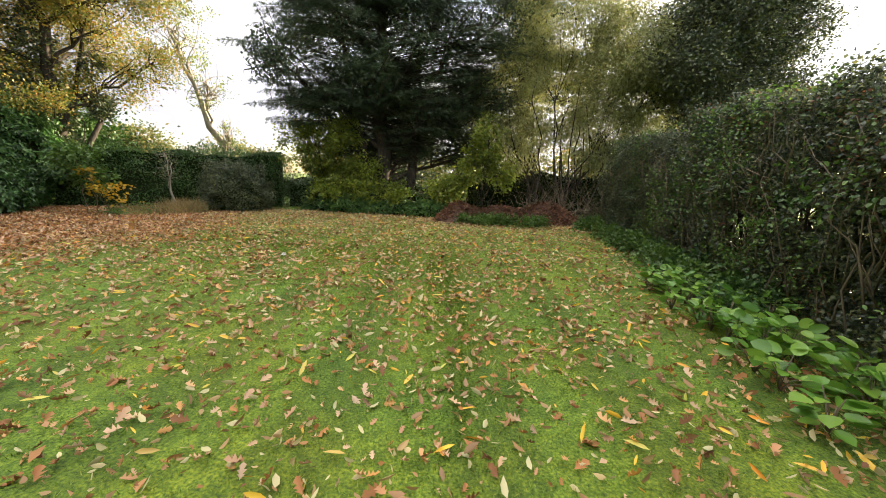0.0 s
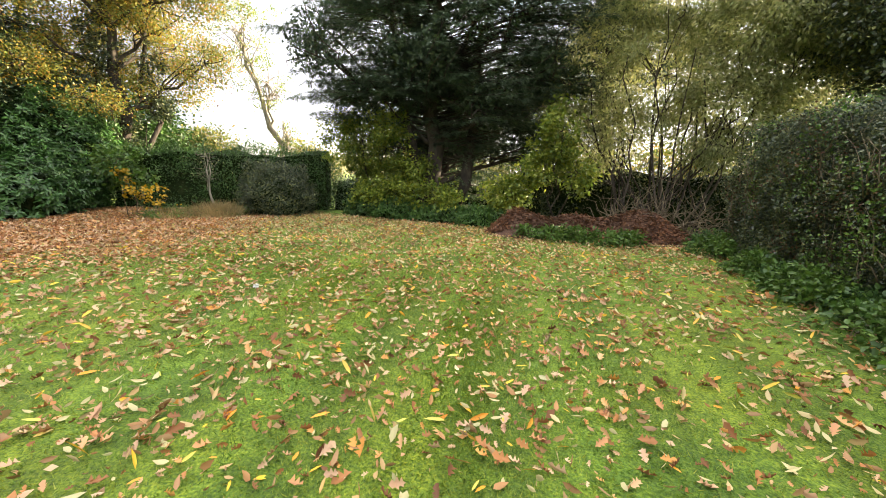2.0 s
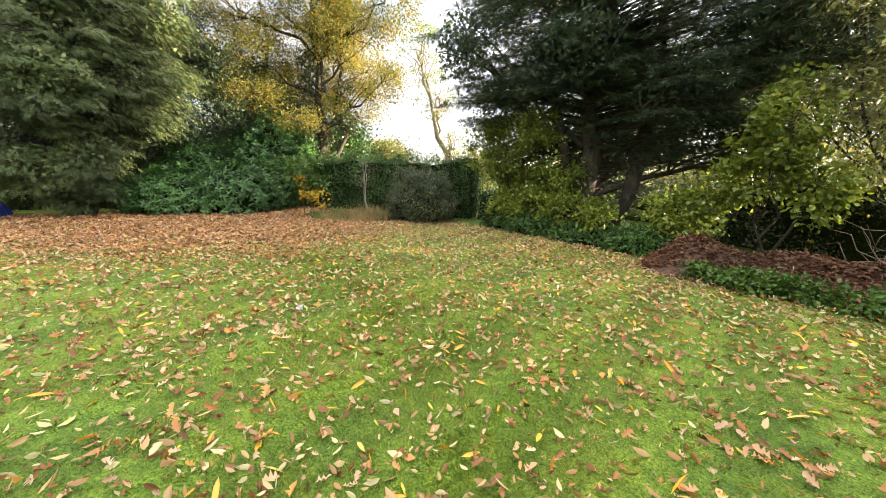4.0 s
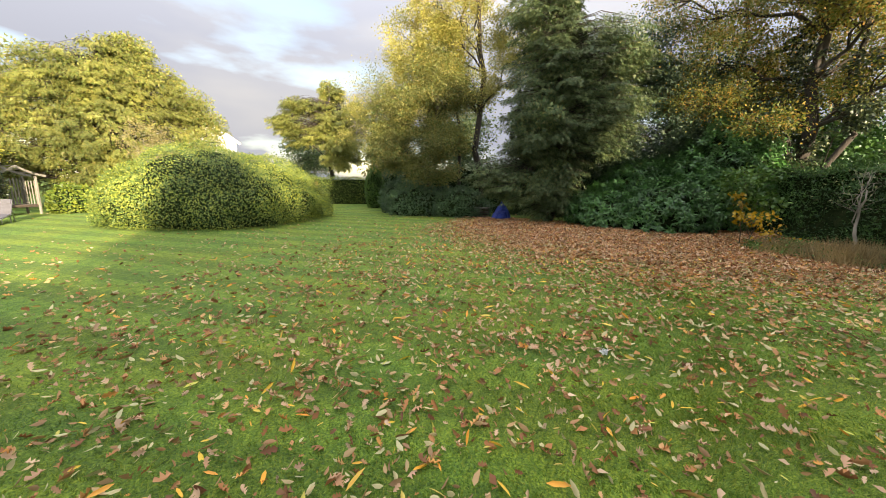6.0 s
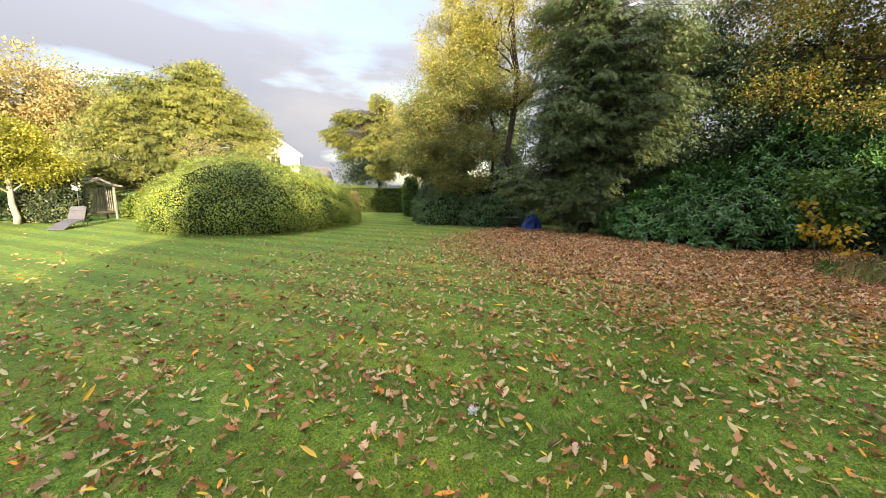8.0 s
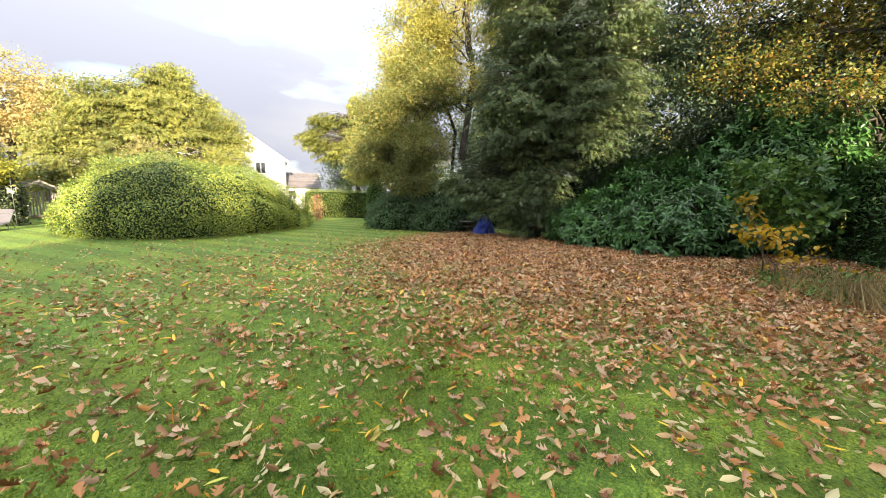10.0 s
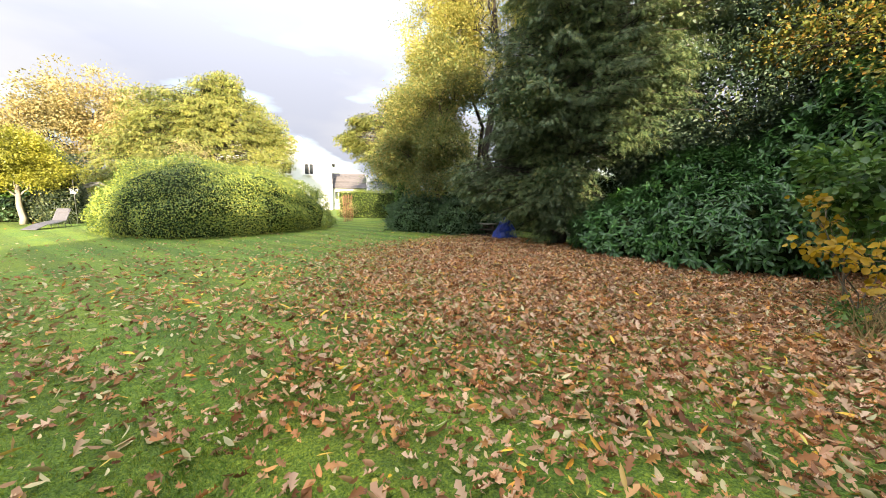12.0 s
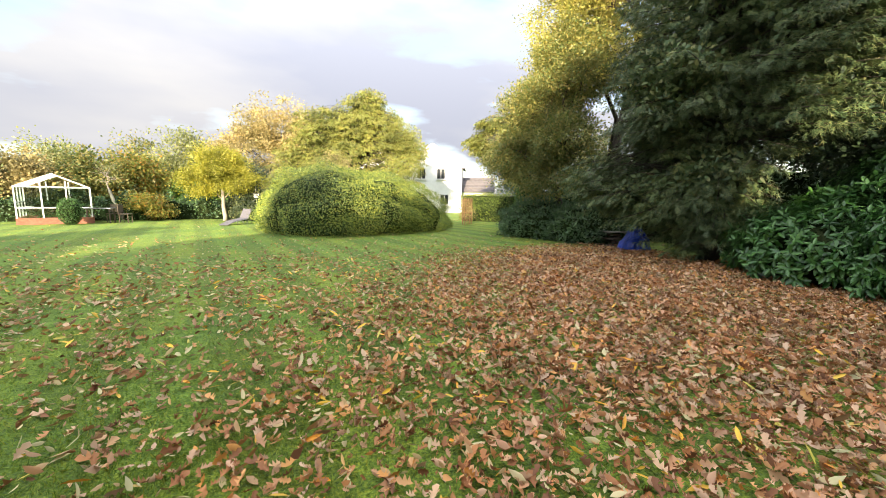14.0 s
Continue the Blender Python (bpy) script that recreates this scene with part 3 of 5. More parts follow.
mixed_hedge(-5.5, 7.4, 3.95, 1.4, 300000, "tall dark mixed hedge with brown stems beside the lawn", 3, [(3.5, 0.78, 0.27, 0.34), (2.3, 1.1, 0.2, 0.14), (5.4, 0.6, 0.2, 0.14)])
mixed_hedge(7.4, 10.2, 3.7, 1.4, 52000, "tall dark mixed hedge end beside the compost heap", 4)
hedge("garden_hedge", (-8.6, 12.3), (-15.6, 8.6), 1.3, 2.2, 22000, (0.09, 0.035), HEDGE, "clipped dark green yew hedge at the end of the lawn", 5, wavy=0.3, rough=0.12, side=-1)
hedge("garden_hedge", (-20.2, -11.3), (-16.9, -15.2), 1.2, 1.7, 9000, (0.06, 0.035), LIME, "low clipped green hedge beside the path opening", 6, side=-1)

# ---- trees ----
tree("yew_tree", (-4.2, 12.6), [(-4.2, 12.8, 9.5, 3.6, 3, 2.6), (-6.0, 11.8, 6.8, 2.9, 2.2, 2.4), (-2.2, 12.4, 6.8, 2.9, 2.2, 2.6), (-6.6, 12.0, 4.2, 2.4, 2, 1.3), (-2.2, 12.8, 3.9, 2.6, 2, 1.5), (-7.6, 10.8, 5.5, 1.8, 1.5, 1.7), (-4.4, 11.4, 4.9, 2.2, 1.5, 1.5), (0.6, 13.4, 7.5, 2.8, 2.2, 2.8), (-0.6, 13.2, 4.6, 2.2, 1.8, 1.6), (-3.6, 13.6, 2.6, 2.2, 1.4, 1.2), (-6.2, 13.4, 2.8, 1.8, 1.2, 1.0), (-1.0, 13.8, 2.6, 2.0, 1.0, 1.5), (-4.6, 14.4, 1.6, 2.6, 0.9, 1.4), (-7.4, 11.8, 8.6, 1.7, 1.5, 1.6)],
     90000, (0.22, 0.16), YEW, "big dark spreading conifer at the end of the lawn", seed=11, trunk=0.34, limb=0.1, twigs=8, clump=0.4, bough=1.7, per=120, droop=0.22, core=0.6, sag=-0.03,
     stems=(((-3.6, 12.9, -0.05), (-2.2, 13.0, 8.5), 0.24), ((-4.9, 12.7, -0.05), (-6.0, 12.6, 8.0), 0.2)))
tree("dark_conifer", (1.2, 16.8), [(0.8, 16.8, 9.0, 2.6, 2, 3), (-0.6, 17.0, 5.6, 2.6, 2, 2), (2.6, 17.0, 6.0, 2, 2, 2.0)],
     24000, (0.28, 0.2), YEW, "dark conifer standing behind the thicket", seed=23, trunk=0.3, limb=0.08, twigs=5, bough=1.5, per=100)
# Added tree, mostly hidden: keeps low sun off the laurel and leaf carpet.
tree("dark_conifer", (-5.2, 18.6), [(-5.2, 18.6, 6.0, 2.8, 1.8, 2.2), (-8.0, 18.8, 4.4, 1.8, 1.4, 1.4), (-2.6, 18.4, 4.6, 2.2, 1.6, 1.8), (-5.2, 18.6, 3.2, 2.8, 1.4, 1.2)],
     20000, (0.3, 0.22), YEW, "dark conifer added behind the big spreading one to block low sun", seed=26, trunk=0.28, limb=0.07, twigs=5, bough=1.5, per=100, core=0.7)
tree("spruce_tree", (-15.2, 1.4), [(-15.2, 1.4, 11.0, 1.3, 1.3, 2.6), (-15.1, 0.9, 8.2, 1.7, 1.8, 1.9), (-14.9, 1.3, 5.6, 1.9, 2.3, 1.8), (-14.9, 0.9, 3.2, 1.6, 2.1, 1.4), (-15.2, 3.2, 4.4, 1.7, 1.8, 1.8), (-14.5, 0.2, 1.6, 1.1, 1.3, 0.9), (-15.6, 3.6, 6.4, 1.7, 1.7, 1.6), (-14.6, 1.7, 1.9, 1.0, 1.2, 1.0), (-15.0, 1.6, 0.9, 1.0, 1.3, 0.7), (-14.7, -0.2, 2.0, 0.9, 1.1, 0.7), (-13.9, -0.9, 2.1, 1.0, 1.1, 0.7), (-13.9, 1.0, 4.0, 1.2, 1.6, 1.3)],
     140000, (0.2, 0.13), SPRUCE, "tall dark green conifer with drooping boughs", seed=12, trunk=0.22, limb=0.06, twigs=9, bough=1.2, per=110, droop=0.5, core=0.7)
tree("larch_tree", (-16.6, -2.3), [(-16.8, -3.4, 9.2, 1.3, 1.7, 2.2), (-16.6, -4.4, 7.4, 1.2, 1.4, 1.9), (-16.8, -2.4, 12, 1.3, 1.5, 2.2), (-16.9, -5.0, 10.2, 1.2, 1.2, 2.0), (-16.6, -5.6, 6.6, 1.2, 1.4, 1.6), (-16.4, -2.5, 6.0, 1.3, 1.4, 0.9), (-17.2, -0.8, 8.0, 1.2, 1.3, 2.0), (-17.0, -6.6, 8.6, 1.2, 1.2, 1.6)],
     76000, (0.088, 0.06), BIRCH, "tall golden autumn tree with a dark straight trunk", seed=13, trunk=0.17, top=13, limb=0.05, twigs=12, clump=0.22, per=22, gaps=-0.12, stems=(((-17.4, -3.4, 0), (-17.2, -3.8, 12), 0.1),))
tree("willow_tree", (-15.8, -4.6), [(-15.4, -5.0, 4.8, 1.3, 1.7, 1.3), (-15.0, -5.4, 3.1, 1.4, 1.8, 1.1), (-14.8, -4.0, 2.3, 0.9, 1.5, 0.8), (-15.4, -6.6, 3.2, 1.1, 1.2, 1.2), (-15.6, -3.4, 5.6, 1.0, 1.3, 1.0), (-15.8, -6.6, 5.0, 1.3, 1.3, 1.3), (-16.2, -4.4, 6.6, 1.2, 1.6, 1.2), (-14.9, -3.2, 3.4, 0.9, 1.0, 0.8)],
     95000, (0.085, 0.052), OLIVE, "broad olive and gold autumn tree over dark shrubs", seed=14, trunk=0.14, limb=0.05, twigs=10, clump=0.2, per=26, gaps=-0.15)
tree("oak_tree", (-16.3, 9.6), [(-16.7, 9.4, 8.5, 2.4, 2.4, 2.2), (-14.5, 10.4, 7.4, 1.6, 1.8, 1.4), (-16.9, 7.0, 6.4, 1.6, 2.0, 1.3), (-15.5, 11.0, 4.7, 1.5, 1.4, 0.7), (-14.9, 9.2, 10, 2, 2, 1.8), (-14.9, 8.2, 3.7, 0.9, 0.9, 0.4), (-16.3, 6.8, 4.6, 1.3, 1.4, 0.6), (-13.7, 11.5, 5.6, 1.2, 1.2, 0.8), (-13.3, 11.4, 8.6, 1.5, 1.4, 1.2), (-18.7, 10.2, 6.0, 1.8, 1.8, 1.2), (-18.5, 11.6, 8.6, 1.8, 1.8, 1.5), (-16.5, 12.2, 6.6, 1.4, 1.2, 0.9), (-17.6, 6.0, 8.8, 1.6, 1.8, 1.6), (-17.4, 8.2, 5.2, 1.2, 1.2, 1.0)],
     105000, (0.085, 0.058), OAK, "tall autumn oak with yellow and orange leaves", seed=15, trunk=0.26, limb=0.08, twigs=11, clump=0.3, per=26, gaps=-0.1, stems=(((-16.9, 9.0, 0), (-17.9, 7.8, 9), 0.16), ((-15.8, 10.1, 0), (-15.3, 10.6, 9), 0.12)))
tree("ivy_growth", (-16.3, 9.7), [(-16.4, 9.6, 2.4, 0.6, 0.6, 1.8), (-16.5, 9.5, 5.4, 0.55, 0.55, 2.2), (-15.1, 10.5, 4.6, 0.4, 0.4, 1.6), (-17.4, 8.6, 4.4, 0.45, 0.45, 2.0)], 9000, (0.1, 0.08), DARK_HEDGE,
     "dark ivy climbing round the trunks of the oak", "climbing plant", 40, trunk=0, limb=0.02, twigs=3, clump=0.12, per=20, shape=OVAL)
tree("holly_tree", (-17.0, 5.6), [(-16.8, 5.0, 3.6, 1.6, 2.2, 1.6), (-17.2, 7.6, 3.6, 1.8, 2.0, 1.6), (-17.4, 6.0, 5.6, 1.6, 1.8, 1.2), (-16.2, 3.4, 2.8, 1.2, 1.4, 1.2), (-17.6, 4.4, 6.6, 1.4, 1.6, 1.7)], 48000, (0.1, 0.05), YEW, "dense dark evergreen tree behind the laurel", seed=41,
     trunk=0.15, limb=0.05, twigs=6, clump=0.3, per=60, core=0.8, shape=OVAL)
tree("golden_yew_tree", (-11.5, -23.5), [(-11.8, -23.0, 7.3, 2.6, 2.4, 2.4), (-9.2, -23.6, 5.4, 2.8, 2.4, 2.2), (-14.4, -21.6, 5.6, 1.7, 1.7, 1.3), (-11.0, -21.8, 4.2, 3.2, 2.2, 2.4), (-7.2, -23.2, 4.0, 2.0, 2.0, 2.0), (-14.6, -20.0, 3.6, 1.7, 1.7, 1.2), (-13.0, -21.0, 2.6, 2.4, 1.6, 1.4), (-6.4, -22.4, 2.2, 1.8, 1.6, 1.4), (-12.6, -22.4, 8.9, 1.5, 1.4, 0.9), (-8.8, -23.4, 7.0, 2.2, 2.0, 1.5), (-9.6, -22.2, 2.2, 2.6, 1.6, 1.6), (-15.6, -20.4, 5.0, 1.3, 1.3, 1.0), (-13.5, -21.9, 7.2, 1.9, 1.6, 1.4), (-14.9, -20.9, 6.2, 1.5, 1.4, 1.1), (-10.6, -22.6, 6.6, 2.6, 1.6, 1.6)],
     100000, (0.26, 0.17), GOLD_YEW, "huge spreading sunlit yew with golden green sprays", seed=16, trunk=0.4, limb=0.12, twigs=6, bough=1.1, per=70, droop=0.75, core=0.88)
tree("cedar_tree", (-22.6, -16.4), [(-23.2, -16.8, 8.0, 1.2, 1.4, 1.8), (-22.6, -16.0, 5.6, 1.9, 2.2, 1.7), (-21.6, -14.6, 3.8, 1.5, 1.6, 1.3), (-21.0, -18.2, 7.2, 1.6, 1.4, 0.7), (-20.8, -18.0, 5.2, 1.2, 1.4, 0.8), (-22.0, -13.4, 6.0, 1.2, 1.4, 1.6), (-20.0, -18.7, 6.0, 1.3, 1.2, 0.8)],
     36000, (0.32, 0.2), GOLD_YEW, "feathery green conifer catching the sun", seed=17, trunk=0.2, limb=0.06, twigs=7, bough=1.2, per=70, droop=0.6, core=0.8)
tree("bare_birch", (-19.6, -10.4), [(-19.4, -10.2, 6.6, 1.4, 1.6, 2.2), (-19.6, -11.6, 5.2, 1.2, 1.4, 1.6), (-19.8, -9.0, 4.6, 1.2, 1.2, 1.8)], 9000, (0.1, 0.065), BIRCH, "nearly bare pale-twigged tree beside the conifer", seed=42,
     trunk=0.12, bark=PALE_BARK, limb=0.065, twigs=26, clump=0.3, per=12)
tree("tan_tree", (-6.5, -37.0), [(-6.5, -37, 8.2, 4, 4, 3.4), (-9.5, -37, 6.5, 3.4, 3, 3), (-3, -37, 6.0, 3.4, 3, 3)],
     50000, (0.2, 0.13), TAN, "far round tree with fading tan leaves", seed=18, trunk=0.35, limb=0.12, twigs=10, clump=0.45, per=30)
tree("yellow_tree", (-3.05, -17.4), [(-3.0, -17.4, 3.1, 1.3, 1.3, 0.9), (-2.0, -17.8, 2.2, 1.2, 1.1, 0.8), (-4.0, -17.0, 2.2, 1.0, 1.0, 0.7)],
     32000, (0.09, 0.065), YELLOW, "small bright yellow garden tree with a pale trunk", seed=19, trunk=0.13, bark=PALE_BARK, limb=0.04, twigs=6, clump=0.22, per=60)
tree("hazel_shrub", (0.0, 11.6), [(0.1, 11.6, 2.7, 0.5, 0.6, 0.8), (-0.3, 11.6, 1.8, 0.55, 0.6, 0.8), (0.6, 11.5, 1.6, 0.45, 0.5, 0.7), (-1.3, 11.2, 0.9, 0.7, 0.5, 0.6)],
     6500, (0.1, 0.08), LIME, "loose hazel shrub turning lime yellow", seed=20, trunk=0, limb=0.03, twigs=8, clump=0.13, per=12, gaps=-0.05, shape=OVAL)
tree("elder_shrub", (-6.6, 12.3), [(-6.8, 12.2, 2.0, 0.9, 0.7, 0.8), (-5.6, 12.0, 1.3, 0.9, 0.7, 0.7), (-7.6, 11.9, 2.7, 0.7, 0.6, 0.9), (-6.4, 11.5, 2.6, 0.8, 0.5, 0.8), (-5.0, 11.3, 0.8, 1.0, 0.4, 0.5), (-4.8, 11.8, 1.8, 0.7, 0.6, 0.6), (-5.8, 11.3, 0.7, 1.0, 0.4, 0.6), (-3.6, 11.2, 0.8, 1.0, 0.4, 0.5), (-5.6, 11.6, 2.9, 0.9, 0.5, 0.7)],
     17000, (0.1, 0.065), LIME, "loose yellow-green elder under the dark conifer", seed=24, trunk=0, limb=0.025, twigs=8, clump=0.14, per=12, gaps=-0.05, shape=OVAL)
tree("willow_thicket", (2.6, 12.6), [(2.6, 12.6, 4.2, 1.8, 1.2, 1.6), (3.9, 12.0, 3.0, 1.2, 1.0, 1.4), (1.5, 12.8, 2.6, 1.0, 0.9, 1.2), (2.8, 12.4, 6.8, 2.2, 1.4, 1.8), (1.0, 13.0, 5.2, 1.2, 1.0, 1.6), (4.6, 11.8, 5.4, 1.4, 1.2, 1.6), (3.4, 14.0, 6.8, 2.4, 1.4, 1.6), (4.6, 13.4, 4.2, 1.8, 1.2, 2.2), (5.4, 12.4, 4.6, 1.4, 1.2, 1.4), (0.4, 13.2, 3.9, 0.9, 0.7, 0.8), (0.8, 12.9, 3.2, 0.9, 0.7, 0.8), (-0.3, 13.4, 3.4, 0.8, 0.6, 0.8)],
     88000, (0.12, 0.04), WILLOW, "tall grey-green willow thicket with upright stems", "shrub", 21, trunk=0, limb=0.03, twigs=12, clump=0.22, per=40, droop=0.7,
     stems=[((2.6 + 0.45 * math.cos(i * 2.4) * (1 + i % 3), 12.3 + 0.3 * math.sin(i * 1.7), 0), (2.6 + 1.1 * math.cos(i * 2.4) * (1 + i % 2), 12.3 + 0.5 * math.sin(i * 1.7), 4.6), 0.035) for i in range(14)])
tree("ivy_clad_tree", (7.9, 12.7), [(7.9, 12.7, 7.6, 1.9, 1.9, 1.9), (6.7, 11.9, 6.0, 1.5, 1.5, 1.5), (9.0, 13.4, 6.4, 1.7, 1.7, 1.7), (7.6, 12.6, 4.9, 1.7, 1.7, 1.1), (6.2, 13.2, 5.2, 1.4, 1.4, 1.3), (8.0, 12.8, 2.6, 0.9, 0.9, 1.9), (5.9, 11.0, 4.9, 1.0, 1.0, 0.8), (7.2, 11.2, 3.5, 1.4, 1.2, 1.2), (9.0, 12.2, 3.6, 1.5, 1.4, 1.3)],
     110000, (0.09, 0.062), DARK_HEDGE, "dark ivy-clad tree rising behind the hedge", seed=22, trunk=0.34, limb=0.1, twigs=12, clump=0.22, per=40, gaps=-0.4, core=0.6)
tree("leaning_bare_tree", (-14.6, 17.0), [(-17.4, 16.4, 8.8, 2.2, 1.4, 2.4), (-16.0, 16.7, 6.2, 1.5, 1.0, 1.6), (-15.0, 16.9, 3.4, 0.5, 0.5, 1.4)], 3200, (0.1, 0.075), LIME, "leaning ivy-wrapped tree with bare pale branches", seed=43,
     trunk=0.24, lean=(-2.6, -0.5), top=8.0, bark=PALE_BARK, limb=0.09, twigs=34, clump=0.2, per=20)
for k, (x, y, h, w) in enumerate([(-26, 30, 4.4, 5), (-16, 34, 4.2, 5), (-8, 30, 4.0, 5), (-1, 33, 4.6, 5), (7, 31, 4.4, 5), (15, 28, 5, 5), (-34, 22, 6, 5), (-33, 12, 8, 5), (-32, 3, 7, 4.5)]):
    tree("field_tree", (x, y), [(x, y, h * 0.55, w * 0.8, w * 0.6, h * 0.45), (x + w * 0.5, y, h * 0.42, w * 0.6, w * 0.5, h * 0.4)], 4500, (0.26, 0.18), OAK if k % 3 == 1 else OLIVE,
         "distant sunlit autumn tree beyond the garden", seed=50 + k, trunk=0.2, limb=0.08, twigs=4, clump=0.4, per=16, core=0.8, group="distant trees beyond the garden")
for k, (x, y, h, w, mat) in enumerate([(4.4, -21.4, 3.0, 1.9, OLIVE), (6.6, -20.6, 2.8, 1.8, TAN), (2.2, -22.4, 3.2, 1.8, OAK), (9.0, -20, 3.2, 2.0, WILLOW), (12, -18.5, 3.6, 2.2, OLIVE), (0.2, -25, 4.6, 2.2, WILLOW), (-1.6, -22.6, 2.6, 1.8, GREEN), (3.4, -27, 4.4, 2.4, OLIVE), (7.6, -26, 4.0, 2.4, WILLOW), (15, -22, 5.4, 2.8, SPRUCE), (-3.8, -25, 3.2, 2.2, DARK_HEDGE), (-17, -36, 6, 4, SPRUCE), (-28, -24, 6, 3, SPRUCE), (-27, -14, 5.5, 3, OLIVE), (-24, -6, 7, 3, SPRUCE), (-23, 1, 7, 3.5, HEDGE), (-22, 8, 7, 3, OLIVE), (-20.2, 12.4, 4.6, 2.4, HEDGE), (-19.6, 15.4, 3.0, 1.8, OLIVE), (9.4, 18.6, 4.6, 3.2, WILLOW), (14, 21, 4.6, 3.4, OLIVE)]):
    tree("boundary_tree", (x, y), [(x, y, h * 0.85, w * 0.75, w * 0.7, h * 0.45), (x + w * 0.5, y + 0.4, h * 0.55, w * 0.7, w * 0.6, h * 0.35), (x - w * 0.5, y, h * 0.6, w * 0.6, w * 0.6, h * 0.35)], 9000, (0.17, 0.11), mat,
         "autumn tree along the far garden boundary", seed=70 + k, trunk=0.16, limb=0.06, twigs=7, clump=0.3, per=16, core=0.55, group="trees along the garden boundary")
tree("amber_shrub", (0.7, -18.4), [(0.8, -18.4, 0.95, 0.9, 0.7, 0.5), (0.1, -18.2, 0.55, 0.6, 0.6, 0.4)], 5000, (0.1, 0.07), OAK, "small orange autumn shrub on the far lawn", "shrub", 90, trunk=0, limb=0.02, twigs=6, clump=0.16, per=20)

tree("leaning_tree", (2.0, -18.8), [(2.6, -19.2, 2.6, 0.9, 0.8, 0.7)], 500, (0.1, 0.07), OLIVE, "small leaning tree with a pale trunk and thin crown", seed=91, trunk=0.13, lean=(0.7, -0.3), top=2.2, bark=PALE_BARK, limb=0.04, twigs=16, clump=0.2, per=8)
hedge("low_hedge", (9.5, -18.6), (-3.0, -20.6), 1.0, 1.0, 9000, (0.14, 0.08), RHODO, "low dark shrubs along the far edge of the lawn", 95, side=-1, wavy=0.5, rough=0.1)
hedge("low_hedge", (-6.4, 12.9), (-8.6, 12.5), 0.8, 1.0, 2500, (0.09, 0.04), RHODO, "low dark hedge between the bush and the conifer", 96, side=-1, wavy=0.2)
hedge("low_hedge", (-17.9, -7.4), (-18.2, 5.4), 1.0, 2.3, 9000, (0.12, 0.06), RHODO, "dark evergreen undergrowth behind the conifers", 98, side=1, wavy=0.5, rough=0.12)
hedge("low_hedge", (5.4, 13.6), (-1.6, 14.4), 0.9, 1.6, 9000, (0.1, 0.05), DARK_HEDGE, "dark tangled undergrowth behind the compost heap", 99, side=-1, wavy=0.4, rough=0.15)
hedge("field_hedge", (10, 18.6), (-13, 18.2), 1.0, 1.1, 9000, (0.14, 0.08), DARK_HEDGE, "rough low field hedge behind the conifers", 97, side=-1, wavy=0.5, rough=0.12)

# ---- bushes ----
bush("golden_bush", (-10.4, -9.8), [(-8.0, -9.7, 0.6, 2.8, 3.4, 2.15), (-10.5, -9.9, 0.5, 2.9, 2.8, 1.75), (-7.1, -10.4, 0.5, 2.1, 2.3, 1.5), (-9.4, -9.6, 0.6, 2.8, 3.1, 1.95)],
     130000, (0.055, 0.036), PRIVET, "huge rounded golden evergreen bush", seed=31, rough=0.1, face=2.6)
LONG_OVAL = ([(0, 0, 0), (0.2, 0.36, 0.12), (0.6, 0.46, 0.1), (0.88, 0.22, -0.06), (1, 0, -0.2), (0.88, -0.22, -0.06), (0.6, -0.46, 0.1), (0.2, -0.36, 0.12)],
             [(0, 1, 2, 3, 4), (4, 5, 6, 7, 0)])


def laurel(name, at, blobs, shoots, label, seed):
    """A laurel: a closed dark core, and leafy shoots whose long leaves hang in whorls round each tip."""
    rng = np.random.default_rng(seed)
    root = thing(name, (*at, 0), label, "shrub")
    child("shade_core", mound_core("shade_core", blobs, rng, INNER_SHADE, 0.78), root)
    B = np.array(blobs, float)
    area = B[:, 3] * B[:, 4] + B[:, 4] * B[:, 5] + B[:, 3] * B[:, 5]
    pick = rng.choice(len(B), shoots * 2, p=area / area.sum())
    u = unit(rng.normal(size=(len(pick), 3)))
    c = B[pick]
    lump = np.array([noise.noise(Vector(x) * 2.6 + Vector((float(k) * 3, 0, 0))) for x, k in zip(u, pick)])
    P = c[:, :3] + u * c[:, 3:6] * (0.95 + 0.28 * lump + rng.normal(0, 0.06, len(u)))[:, None]
    ok = P[:, 2] > 0.12
    for i, b in enumerate(B):
        ok &= (np.linalg.norm((P - b[:3]) / b[3:6], axis=1) > 0.76) | (pick == i)
    P, u = P[ok][:shoots], u[ok][:shoots]
    axis = unit(u + (0, 0, 0.35) + rng.normal(size=P.shape) * 0.35)
    e1 = unit(np.cross(axis, (0.3, 0.2, 1.0)))
    e2 = np.cross(axis, e1)
    whorl = 9
    turn = np.tile(np.arange(whorl) * 2.4, len(P)) + np.repeat(rng.uniform(0, 6, len(P)), whorl)
    A, E1, E2 = (np.repeat(v, whorl, axis=0) for v in (axis, e1, e2))
    radial = E1 * np.cos(turn)[:, None] + E2 * np.sin(turn)[:, None]
    up = np.tile(np.linspace(-0.12, 0.03, whorl), len(P))
    tilt = np.tile(np.linspace(-0.1, 0.75, whorl), len(P))
    Q = np.repeat(P, whorl, axis=0) + A * up[:, None]
    D = unit(radial + A * tilt[:, None] + (0, 0, -0.45) + rng.normal(size=Q.shape) * 0.15)
    N = unit(A + (0, 0, 0.5) + rng.normal(size=Q.shape) * 0.2)
    k = rng.uniform(0.75, 1.15, len(Q)) * (1.1 - 0.4 * np.clip(tilt, 0, 1))
    Q[:, 2] = np.maximum(Q[:, 2], 0.06)
    child("foliage", leaf_mesh("foliage", Q, D, N, 0.17 * k, 0.068 * k, LONG_OVAL, LAUREL), root)


